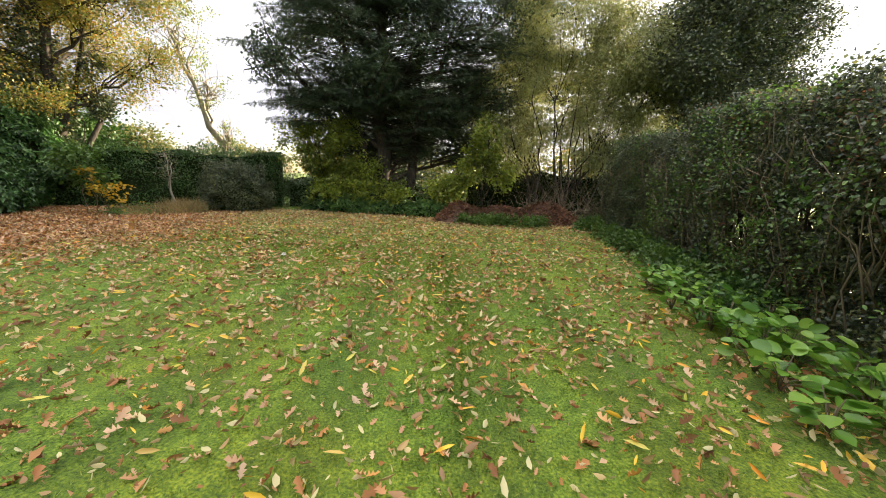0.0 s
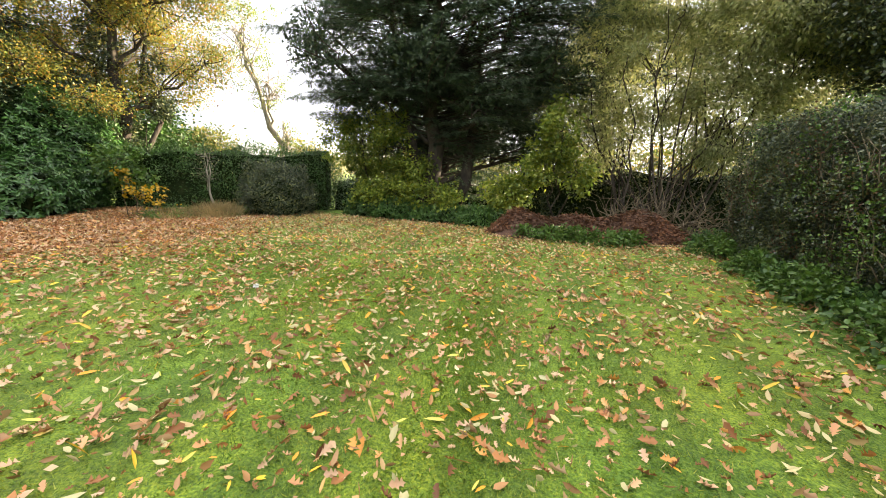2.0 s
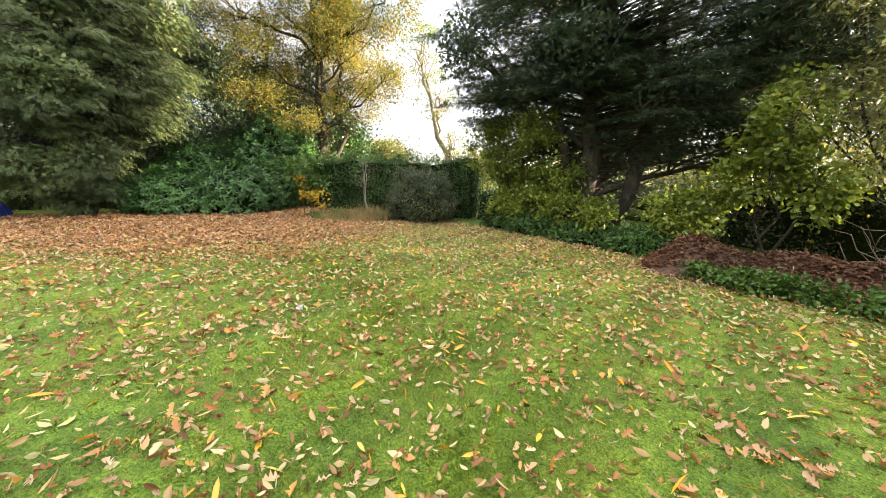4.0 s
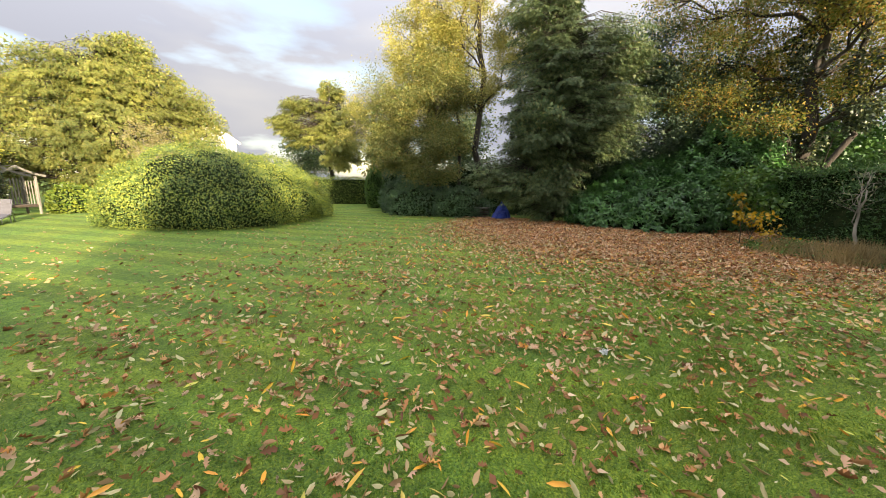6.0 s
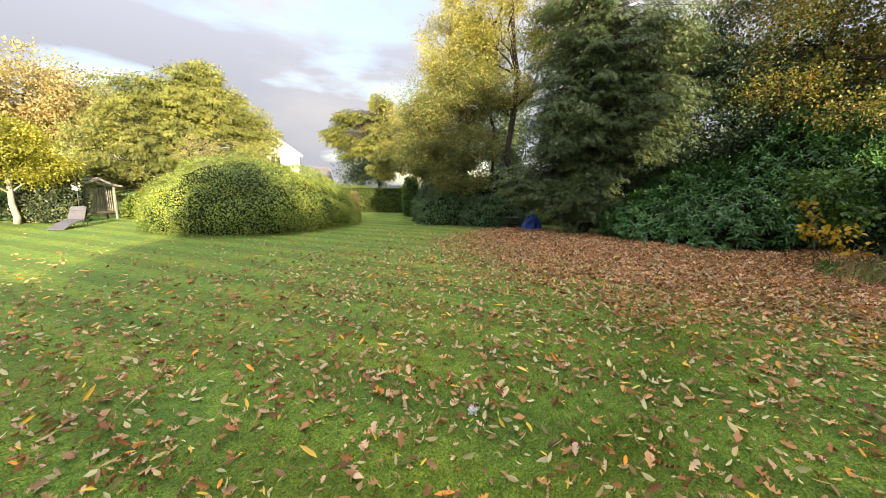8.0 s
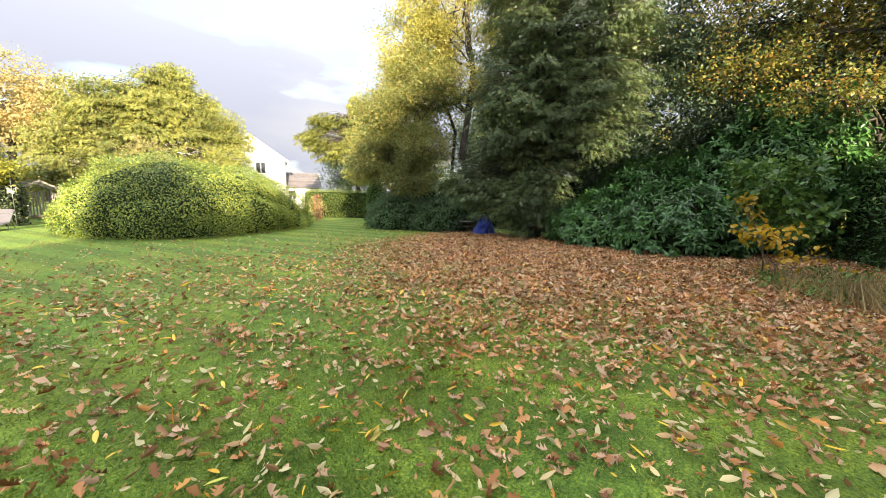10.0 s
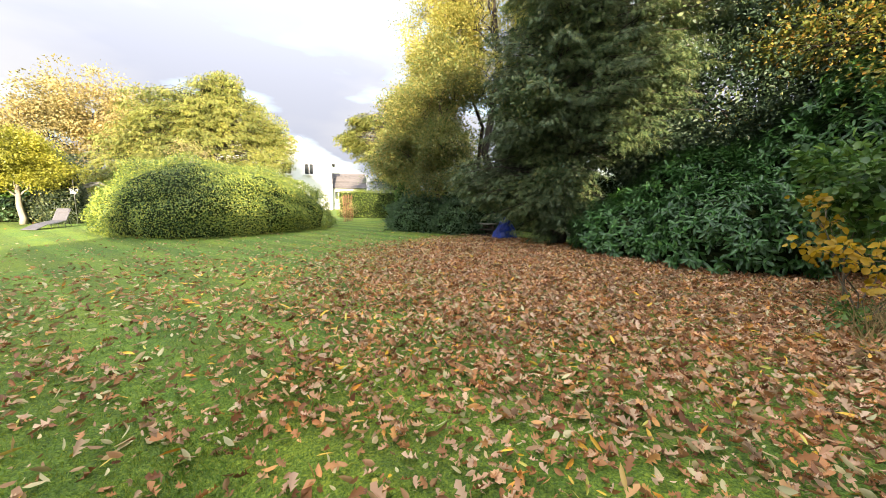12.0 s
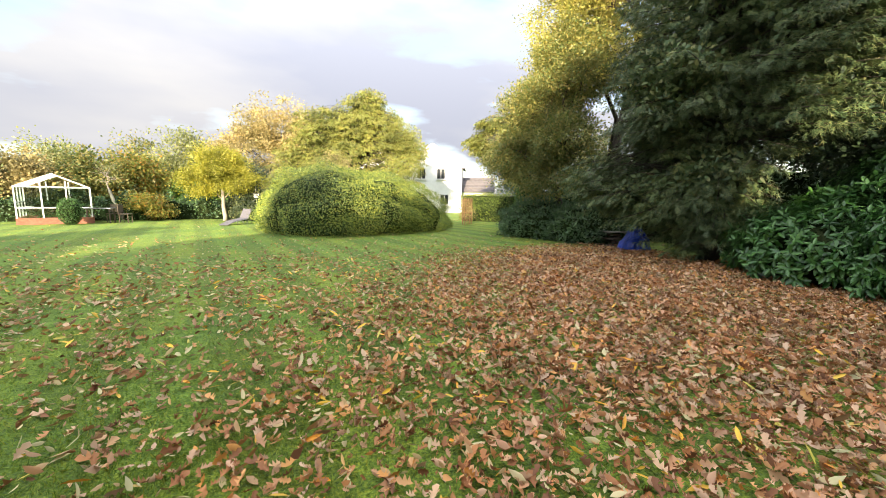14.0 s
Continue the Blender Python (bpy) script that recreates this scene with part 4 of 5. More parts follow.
laurel("laurel_bush", (-15.2, 4.5), [(-15.0, 3.7, 0.5, 1.3, 1.6, 1.0), (-14.7, 5.6, 0.5, 1.5, 1.7, 1.3), (-16.0, 6.9, 1.2, 1.5, 1.9, 2.0), (-15.8, 4.8, 1.2, 1.2, 1.7, 1.4), (-15.7, 7.6, 2.0, 1.3, 1.4, 2.1)],
       4200, "glossy dark green laurel with long leaves", 32)
bush("rhododendron_bush", (-15.4, -4.2), [(-15.4, -4.9, 0.4, 1.5, 1.5, 1.0), (-15.9, -3.0, 0.4, 1.3, 1.5, 0.9), (-16.6, -6.4, 0.5, 1.3, 1.3, 1.1)],
     16000, (0.12, 0.048), RHODO, "low dark rhododendron mound under the trees", seed=33, rough=0.22, shape=OVAL)
bush("evergreen_bush", (-9.3, 10.5), [(-9.2, 10.4, 0.6, 1.15, 1.1, 1.05), (-10.0, 11.0, 0.6, 0.9, 0.8, 0.95)], 24000, (0.08, 0.035), DARK_HEDGE, "rounded dark evergreen bush in front of the hedge", seed=34, rough=0.28)
bush("cypress_shrub", (-17.6, -9.0), [(-17.6, -9.0, 1.0, 0.55, 0.55, 1.35)], 7000, (0.09, 0.035), GREEN, "small bright green upright conifer", seed=35)
bush("spotted_laurel", (-5.6, 11.4), [(-6.2, 11.6, 0.2, 0.8, 0.6, 0.5), (-5.0, 11.4, 0.2, 0.9, 0.6, 0.4), (-3.2, 11.2, 0.1, 1.1, 0.5, 0.35), (-1.9, 11.0, 0.1, 0.9, 0.5, 0.4)], 14000, (0.11, 0.05), HEDGE,
     "low green shrubs growing under the dark conifer", seed=36, shape=OVAL, rough=0.32)
bush("ivy_mound", (-4.5, -17.1), [(-4.4, -17.1, 0.8, 0.75, 0.6, 1.6), (-4.0, -18.0, 0.5, 1.0, 0.8, 0.9)], 9000, (0.1, 0.07), DARK_HEDGE, "dark climbing greenery round the wooden arbour", seed=37, shape=OVAL, rough=0.15)
bush("ivy_mound", (-7.2, -17.4), [(-7.2, -17.4, 0.4, 0.8, 0.7, 0.8)], 2500, (0.1, 0.07), LIME, "leafy yellow-green shrub beside the arbour", seed=38, shape=OVAL, rough=0.15)
bush("dark_shrub", (-20.6, -9.4), [(-20.6, -9.4, 0.7, 1.2, 1.2, 1.6), (-20.0, -8.2, 0.5, 1.0, 1.0, 1.3)], 6000, (0.12, 0.06), RHODO, "dark shrubs at the end of the path opening", seed=44, rough=0.15)

# ---- house ----
PLASTER = solid("white_render", [(0.72, 0.72, 0.7), (0.84, 0.84, 0.82)], 0.8, 3, 0.1)
TILE = solid("roof_tile", [(0.06, 0.055, 0.055), (0.13, 0.115, 0.11)], 0.8, 5, 0.3, per_object=0.25)
FRAME_WHITE = solid("white_frame", [(0.7, 0.7, 0.68), (0.8, 0.8, 0.78)], 0.5, 4, 0.05)
GLASS_DARK = solid("window_glass", [(0.02, 0.025, 0.03), (0.04, 0.045, 0.05)], 0.08, 2, 0.0)
WOOD_GREY = solid("weathered_wood", [(0.09, 0.08, 0.06), (0.17, 0.15, 0.12), (0.25, 0.23, 0.19)], 0.85, 18, 0.5, stretch=(1, 1, 0.2), per_object=0.2)
WOOD_DARK = solid("dark_wood", [(0.03, 0.022, 0.016), (0.09, 0.065, 0.045)], 0.85, 14, 0.5, per_object=0.2)
CREAM = solid("cream_fabric", [(0.5, 0.47, 0.36), (0.62, 0.58, 0.46)], 0.85, 14, 0.2)
GREY_WEAVE = solid("grey_weave", [(0.07, 0.068, 0.075), (0.12, 0.115, 0.125)], 0.85, 60, 0.6)
METAL = solid("grey_metal", [(0.25, 0.25, 0.26), (0.4, 0.4, 0.41)], 0.4, 10, 0.1, metallic=0.8)
TARP = solid("blue_tarp", [(0.004, 0.02, 0.16), (0.01, 0.05, 0.38)], 0.4, 5, 0.4)
BRICK = solid("red_brick", [(0.2, 0.07, 0.045), (0.36, 0.15, 0.09)], 0.85, 12, 0.4)
CHIP = solid("wood_chip", [(0.03, 0.016, 0.011), (0.09, 0.045, 0.028), (0.16, 0.085, 0.055)], 0.95, 30, 1.0)
WHITE = solid("white_down", [(0.7, 0.7, 0.68), (0.85, 0.85, 0.84)], 0.7, 30, 0.3)
CLAY = solid("terracotta", [(0.2, 0.08, 0.05), (0.3, 0.13, 0.08)], 0.85, 10, 0.3)


def window_part(parent, at, w, h, turn):
    """A window with frame, pane and sill in a wall that faces -Y before it is turned."""
    rot = Matrix.Rotation(turn, 4, "Z")

    def put(name, blocks, mat, up):
        bm = bmesh.new()
        for c, s in blocks:
            box(bm, c, s)
        bmesh.ops.transform(bm, matrix=Matrix.Translation(at) @ rot, verts=bm.verts[:])
        return part(name, bm, mat, up)
    win = put("window", [((-w / 2, 0, 0), (0.08, 0.1, h + 0.08)), ((w / 2, 0, 0), (0.08, 0.1, h + 0.08)), ((0, 0, h / 2), (w - 0.08, 0.1, 0.08)), ((0, 0, -h / 2), (w - 0.08, 0.1, 0.08)), ((0, 0, 0), (0.05, 0.08, h - 0.08))], FRAME_WHITE, parent)
    put("pane", [((0, 0.03, 0), (w - 0.06, 0.02, h - 0.06))], GLASS_DARK, win)
    put("sill", [((0, -0.08, -h / 2 - 0.07), (w + 0.2, 0.16, 0.05))], FRAME_WHITE, win)


def gable_block(root, cx, cy, w, d, eaves, ridge, turn, name="wall"):
    """A gabled block with its gable to -Y, turned about (cx, cy); its two roof slopes overhang."""
    m = Matrix.Translation((cx, cy, 0)) @ Matrix.Rotation(turn, 4, "Z")
    bm = bmesh.new()
    pts = [(-w / 2, 0), (w / 2, 0), (w / 2, eaves), (0, ridge), (-w / 2, eaves)]
    front = [bm.verts.new((x, -d / 2, z)) for x, z in pts]
    back = [bm.verts.new((x, d / 2, z)) for x, z in pts]
    bm.faces.new(front), bm.faces.new(back[::-1])
    for i in range(5):
        bm.faces.new((front[i], back[i], back[(i + 1) % 5], front[(i + 1) % 5]))
    bmesh.ops.recalc_face_normals(bm, faces=bm.faces[:])
    bmesh.ops.transform(bm, matrix=m, verts=bm.verts[:])
    part(name, bm, PLASTER, root)
    slope = math.atan2(ridge - eaves, w / 2)
    length = (w / 2) / math.cos(slope) + 0.35
    for s in (-1, 1):
        rows = 9
        for r in range(rows):
            bm = bmesh.new()
            f = (r + 0.5) / rows * length
            x, z = s * f * math.cos(slope), ridge + 0.07 - f * math.sin(slope)
            box(bm, (x, 0, z), (length / rows + 0.05, d + 0.5, 0.06), tilt=Matrix.Rotation(s * (slope - 0.06), 4, "Y"))
            bmesh.ops.transform(bm, matrix=m, verts=bm.verts[:])
            part("roof_course", bm, TILE, root)
        bm = bmesh.new()
        box(bm, (s * length / 2 * math.cos(slope), -d / 2 - 0.26, ridge - 0.06 - length / 2 * math.sin(slope)), (length, 0.04, 0.2), tilt=Matrix.Rotation(s * slope, 4, "Y"))
        bmesh.ops.transform(bm, matrix=m, verts=bm.verts[:])
        part("bargeboard", bm, FRAME_WHITE, root)
    return m


house = thing("house", (0, 0, 0), "white rendered house with dark tiled gables behind the garden", "house")
FACE = radians(152)
m = gable_block(house, -22.5, -33.1, 6.2, 7.0, 5.0, 7.2, FACE)
for x, z in ((-1.2, 4.1), (0.9, 4.1), (-1.3, 1.4), (1.3, 1.4)):
    window_part(house, m @ Vector((x, -3.53, z)), 0.9, 1.1, FACE)
m = gable_block(house, -17.6, -36.6, 6.4, 7.0, 4.6, 6.8, FACE)
window_part(house, m @ Vector((-1.2, -3.53, 4.3)), 1.0, 1.1, FACE)
m = gable_block(house, -26.6, -31.6, 4.6, 4.4, 2.4, 3.9, FACE + radians(90))
for y in (-1.6, 0.6):
    window_part(house, m @ Vector((-2.33, y, 1.5)), 0.8, 0.9, FACE)
bm = bmesh.new()
box(bm, (-22.6, -35.6, 7.2), (0.7, 0.5, 1.3), FACE, 0.02)
chimney = part("chimney", bm, BRICK, house)

# ---- arbour with its seat, lounger and what stands by them ----
arbour = thing("garden_arbour", (-5.5, -17.6, 0), "weathered wooden arbour seat with curved top beams and slatted sides", "arbour")
AR = Matrix.Rotation(radians(-160), 4, "Z") @ Matrix.Scale(0.84, 4)


def arb(name, blocks, mat, label=""):
    bm = bmesh.new()
    for b in blocks:
        box(bm, b[0], b[1], bevel=0.008, tilt=b[2] if len(b) > 2 else None)
    bmesh.ops.transform(bm, matrix=AR, verts=bm.verts[:])
    return part(name, bm, mat, arbour, label)


for x in (-0.75, 0.75):
    for y in (-0.35, 0.35):
        arb("post", [((x, y, 0.9), (0.08, 0.08, 1.8))], WOOD_GREY)
for i in range(11):
    arb("back_slat", [((-0.65 + i * 0.13, 0.36, 1.05), (0.07, 0.02, 1.3))], WOOD_GREY)
for x in (-0.76, 0.76):
    for i in range(4):
        arb("side_slat", [((x, -0.22 + i * 0.15, 1.0), (0.02, 0.05, 1.2))], WOOD_GREY)
arb("seat", [((0, 0.02, 0.45), (1.46, 0.6, 0.04)), ((0, -0.28, 0.4), (1.46, 0.03, 0.1))], WOOD_DARK)
for y in (-0.4, 0.4):
    bm = bmesh.new()
    for s in (-1, 1):
        for k in range(7):
            f, g = k / 7, (k + 1) / 7
            ax, az = s * f * 1.15, 2.25 - 0.42 * math.sin(f * 1.45)
            bx, bz = s * g * 1.15, 2.25 - 0.42 * math.sin(g * 1.45)
            box(bm, ((ax + bx) / 2, y, (az + bz) / 2), (math.hypot(bx - ax, bz - az) + 0.01, 0.05, 0.1), tilt=Matrix.Rotation(-math.atan2(bz - az, bx - ax), 4, "Y"))
    bmesh.ops.transform(bm, matrix=AR, verts=bm.verts[:])
    part("roof_beam", bm, WOOD_GREY, arbour, "pale curved roof beam")
for k in range(7):
    f = -0.9 + k * 0.3
    arb("rafter", [((f, 0, 2.27 - 0.42 * math.sin(abs(f) / 1.15 * 1.45)), (0.04, 0.95, 0.04))], WOOD_GREY)
cream = arb("side_curtain", [((-0.7, 0.0, 1.25), (0.02, 0.55, 1.1))], CREAM, "cream canvas side panel")

feeder = thing("bird_feeder", (-4.75, -16.7, 0), "small white house-shaped bird feeder hanging on a hook pole", "bird feeder")
bm = bmesh.new()
box(bm, (0, 0, 1.45), (0.26, 0.2, 0.22), bevel=0.01)
part("feeder_box", bm, FRAME_WHITE, feeder)
bm = bmesh.new()
for s in (-1, 1):
    box(bm, (s * 0.08, 0, 1.62), (0.22, 0.26, 0.02), tilt=Matrix.Rotation(s * radians(38), 4, "Y"))
part("feeder_roof", bm, WOOD_GREY, feeder)
me = tubes("pole", [([(0, 0.2, 0), (0, 0.2, 1.9), (0, 0.14, 2.0), (0, 0.04, 1.98), (0, 0, 1.7)], 0.012, 0.012)], METAL, 6)
ob = new("pole", me)
ob.parent = feeder

lounger = thing("sun_lounger", (-4.07, -14.3, 0), "grey woven sun lounger with its back raised on the lawn", "sun lounger")
LT = Matrix.Rotation(radians(58), 4, "Z") @ Matrix.Scale(0.86, 4)


def lou(name, blocks, mat, up=lounger):
    bm = bmesh.new()
    for b in blocks:
        box(bm, b[0], b[1], bevel=0.01, tilt=b[2] if len(b) > 2 else None)
    bmesh.ops.transform(bm, matrix=LT, verts=bm.verts[:])
    return part(name, bm, mat, up)


lou("seat", [((0.15, 0, 0.27), (0.95, 0.58, 0.035), Matrix.Rotation(radians(6), 4, "Y"))], GREY_WEAVE)
lou("foot_rest", [((0.95, 0, 0.13), (0.75, 0.56, 0.03), Matrix.Rotation(radians(16), 4, "Y"))], GREY_WEAVE)
lou("backrest", [((-0.55, 0, 0.55), (0.75, 0.58, 0.035), Matrix.Rotation(radians(55), 4, "Y"))], GREY_WEAVE)
lou("head_cushion", [((-0.7, 0, 0.78), (0.22, 0.5, 0.06), Matrix.Rotation(radians(55), 4, "Y"))], GREY_WEAVE)
for y in (-0.27, 0.27):
    lou("leg", [((-0.3, y, 0.14), (0.03, 0.03, 0.28))], METAL)
    lou("leg", [((0.5, y, 0.11), (0.03, 0.03, 0.22))], METAL)
    lou("side_rail", [((0.15, y * 1.08, 0.25), (1.0, 0.03, 0.04), Matrix.Rotation(radians(6), 4, "Y"))], METAL)
    lou("brace", [((-0.62, y, 0.26), (0.03, 0.03, 0.52), Matrix.Rotation(radians(18), 4, "Y"))], METAL)

# a pot beside the arbour, the far table and the dark hull of logs under the spruce
table = thing("garden_table", (2.1, -16.5, 0), "dark garden table standing on the far lawn", "table")
bm = bmesh.new()
box(bm, (0, 0, 0.72), (1.0, 0.7, 0.04), bevel=0.01)
part("tabletop", bm, METAL, table)
for x in (-0.42, 0.42):
    for y in (-0.28, 0.28):
        bm = bmesh.new()
        box(bm, (x, y, 0.35), (0.05, 0.05, 0.7))
        part("leg", bm, WOOD_DARK, table)
for k, (x, y, a) in enumerate([(1.9, -17.3, 170), (1.15, -16.5, 260)]):
    chair = thing("garden_chair", (x, y, 0), "dark metal garden chair beside the far table", "chair", "chairs round the garden table")
    T = Matrix.Rotation(radians(a), 4, "Z")
    for nm, bl in [("seat", [((0, 0, 0.44), (0.42, 0.42, 0.03))]), ("backrest", [((0, 0.2, 0.7), (0.42, 0.03, 0.4))])] + [("leg", [((sx * 0.18, sy * 0.18, 0.21), (0.03, 0.03, 0.43))]) for sx in (-1, 1) for sy in (-1, 1)]:
        bm = bmesh.new()
        for c, s in bl:
            box(bm, c, s, bevel=0.005)
        bmesh.ops.transform(bm, matrix=T, verts=bm.verts[:])
        part(nm, bm, WOOD_DARK, chair)


GLASS, nt, bsdf = blank("greenhouse_glass")
clear, shine, both = nt.nodes.new("ShaderNodeBsdfTransparent"), nt.nodes.new("ShaderNodeBsdfGlossy"), nt.nodes.new("ShaderNodeMixShader")
clear.inputs["Color"].default_value, shine.inputs["Roughness"].default_value, both.inputs[0].default_value = (0.85, 0.9, 0.88, 1), 0.08, 0.18
nt.links.new(clear.outputs[0], both.inputs[1])
nt.links.new(shine.outputs[0], both.inputs[2])
nt.links.new(both.outputs[0], nt.nodes["Material Output"].inputs["Surface"])
GT = Matrix.Rotation(radians(20), 4, "Z")
greenhouse = thing("greenhouse", (4.0, -17.3, 0), "small white-framed greenhouse on a low brick base", "greenhouse")


def gh(name, blocks, mat, label=""):
    bm = bmesh.new()
    for blk in blocks:
        box(bm, blk[0], blk[1], tilt=blk[2] if len(blk) > 2 else None)
    bmesh.ops.transform(bm, matrix=GT, verts=bm.verts[:])
    return part(name, bm, mat, greenhouse, label)


gh("base_wall", [((0, 1.5, 0.15), (2.4, 0.11, 0.3)), ((0, -1.5, 0.15), (2.4, 0.11, 0.3)), ((-1.2, 0, 0.15), (0.11, 2.88, 0.3)), ((1.2, 0, 0.15), (0.11, 2.88, 0.3))], BRICK, "low red brick base")
PITCH = math.atan2(0.6, 1.2)
for y in (-1.5, -0.5, 0.5, 1.5):
    for x in (-1.2, 1.2):
        gh("upright", [((x, y, 1.0), (0.05, 0.05, 1.4))], FRAME_WHITE)
        gh("rafter", [((x / 2, y, 2.0), (1.36, 0.045, 0.045), Matrix.Rotation(math.copysign(PITCH, x), 4, "Y"))], FRAME_WHITE)
for x, z in ((-1.2, 1.7), (1.2, 1.7), (0, 2.3), (-1.2, 1.0), (1.2, 1.0)):
    gh("rail", [((x, 0, z), (0.04, 3.0, 0.04))], FRAME_WHITE)
for y in (-1.5, 1.5):
    for x in (-0.4, 0.4):
        gh("upright", [((x, y, 1.15), (0.05, 0.05, 1.7))], FRAME_WHITE)
    for z in (0.75, 1.7):
        gh("rail", [((0, y, z), (2.36, 0.04, 0.04))], FRAME_WHITE)
    gh("pane", [((0, y, 1.0), (2.3, 0.006, 1.36))], GLASS)
for s in (-1, 1):
    gh("pane", [((s * 1.2, 0, 1.0), (0.006, 2.9, 1.36))], GLASS)
    gh("pane", [((s * 0.6, 0, 2.0), (1.3, 2.9, 0.006), Matrix.Rotation(s * PITCH, 4, "Y"))], GLASS)
bush("clipped_shrub", (2.75, -15.3), [(2.75, -15.3, 0.6, 0.42, 0.42, 0.6)], 3500, (0.06, 0.03), HEDGE, "dark clipped shrub beside the greenhouse", seed=39)

tent = thing("covered_pile", (-15.35, -0.62, 0), "crumpled blue tarpaulin over a low pile under the conifer", "tarpaulin")
bm = bmesh.new()
bmesh.ops.create_icosphere(bm, subdivisions=4, radius=1)
for v in bm.verts:
    p = v.co.copy()
    q = 1 + 0.25 * noise.noise(p * 2.2) + 0.07 * noise.noise(p * 7)
    z = max(0, p.z)
    flare = 1.0 - 0.6 * z
    v.co = Vector((p.x * 0.42 * q * flare, p.y * 0.46 * q * flare, (z ** 0.9) * 0.7 * q))
part("tarpaulin", bm, TARP, tent)
stack = thing("pallet_stack", (-15.5, -1.75, 0), "low stack of dark weathered boards beside the blue tarpaulin", "wood pile")
for k in range(5):
    for j in range(3):
        bm = bmesh.new()
        box(bm, (0.02 * math.sin(k * 7 + j), -0.32 + j * 0.32 + 0.03 * math.sin(k * 3), 0.05 + k * 0.1), (0.6, 0.26, 0.03) if k % 2 == 0 else (0.09, 0.26, 0.07), bevel=0.005)
        part("board", bm, WOOD_GREY if k == 4 else WOOD_DARK, stack)

trellis = thing("garden_trellis", (-15.6, -11.6, 0), "low reddish wooden trellis with thin autumn climbers at the path opening", "trellis")
TR = Matrix.Rotation(radians(38), 4, "Z")
for k in range(6):
    bm = bmesh.new()
    box(bm, (-0.6 + k * 0.24, 0, 0.72), (0.035, 0.03, 1.44 if k % 2 else 1.55), bevel=0.004)
    bmesh.ops.transform(bm, matrix=TR, verts=bm.verts[:])
    part("upright", bm, BRICK, trellis)
for z in (0.3, 0.65, 1.0, 1.32):
    bm = bmesh.new()
    box(bm, (0, 0.03, z), (1.3, 0.025, 0.03), bevel=0.004)
    bmesh.ops.transform(bm, matrix=TR, verts=bm.verts[:])
    part("rail", bm, BRICK, trellis)
tree("climbing_plant", (-15.5, -11.5), [(-15.4, -11.5, 0.8, 0.5, 0.45, 0.6), (-15.9, -11.9, 0.5, 0.3, 0.3, 0.4)], 700, (0.06, 0.045), TAN, "thin russet climber on the low trellis", "climbing plant", 105,
     trunk=0, limb=0.01, twigs=9, clump=0.1, per=6, bark=TWIG)
tree("twiggy_shrub", (-9.1, -15.2), [(-9.0, -15.2, 3.2, 1.0, 0.9, 0.8), (-9.8, -15.4, 2.6, 0.8, 0.8, 0.7)], 2200, (0.07, 0.05), TAN, "pale half-bare shrub showing over the golden bush", "shrub", 106,
     trunk=0, limb=0.025, twigs=16, clump=0.14, per=8, bark=PALE_BARK)

# ---- compost heap and brushwood ----
heap = thing("compost_heap", (1.0, 10.2, 0), "long heap of reddish brown wood chip and old leaves", "compost heap")
bm = bmesh.new()
bmesh.ops.create_grid(bm, x_segments=90, y_segments=44, size=1)
for v in bm.verts:
    x, y = v.co.x * 2.6, v.co.y * 1.0
    d = max(abs(v.co.x), abs(v.co.y))
    r = math.hypot(v.co.x, v.co.y)
    h = 0.62 * math.exp(-((x + 1.7) / 0.6) ** 2 - (y / 0.55) ** 2) + 0.5 * math.exp(-((x + 0.4) / 0.8) ** 2 - ((y - 0.2) / 0.6) ** 2) + 0.68 * math.exp(-((x - 1.2) / 0.85) ** 2 - ((y - 0.15) / 0.6) ** 2)
    h += (0.07 * noise.noise(Vector((x * 3, y * 3, 0))) + 0.05 * noise.noise(Vector((x * 11, y * 11, 3)))) * min(1, h * 5)
    v.co = Vector((x, y + 0.2 * math.sin(x), h - 0.04 - 0.1 * max(0, r - 0.8)))
part("chip_mound", bm, CHIP, heap)
rng = np.random.default_rng(5)
n = 6000
P = np.column_stack([rng.uniform(-1.4, 3.3, n), rng.uniform(9.4, 10.9, n), np.zeros(n)])
X, Y = P[:, 0] - 1.0, P[:, 1] - 10.2
Yr = Y - 0.2 * np.sin(X)
P[:, 2] = 0.62 * np.exp(-((X + 1.7) / 0.6) ** 2 - (Yr / 0.55) ** 2) + 0.5 * np.exp(-((X + 0.4) / 0.8) ** 2 - ((Yr - 0.2) / 0.6) ** 2) + 0.68 * np.exp(-((X - 1.2) / 0.85) ** 2 - ((Yr - 0.15) / 0.6) ** 2) - 0.02
P = P[P[:, 2] > 0.04]
P[:, 2] += rng.uniform(0, 0.05, len(P))
D = rng.normal(size=P.shape) * (1, 1, 0.4)
N = unit(rng.normal(size=P.shape) * 0.4 + (0, 0, 1))
tagged(child("litter", leaf_mesh("litter", P, D, N, rng.uniform(0.05, 0.11, len(P)), rng.uniform(0.03, 0.06, len(P)), OVAL, RUSSET), heap), kind="stuff")
brush = thing("brushwood_pile", (2.7, 10.9, 0), "tangled pile of brown cut branches behind the compost", "brushwood")
runs = []
for k in range(170):
    a = np.array((rng.uniform(1.4, 3.9), rng.uniform(10.5, 11.6), rng.uniform(0, 0.5)))
    b = a + rng.normal(size=3) * (0.6, 0.4, 0.45) + (0, 0, 0.35)
    b[2] = max(b[2], 0.05)
    runs.append((bent(a, b, rng, 0.05, 4, 0.3), 0.012, 0.003))
tagged(child("twig_tangle", tubes("twig_tangle", runs, TWIG, 4), brush), kind="stuff")

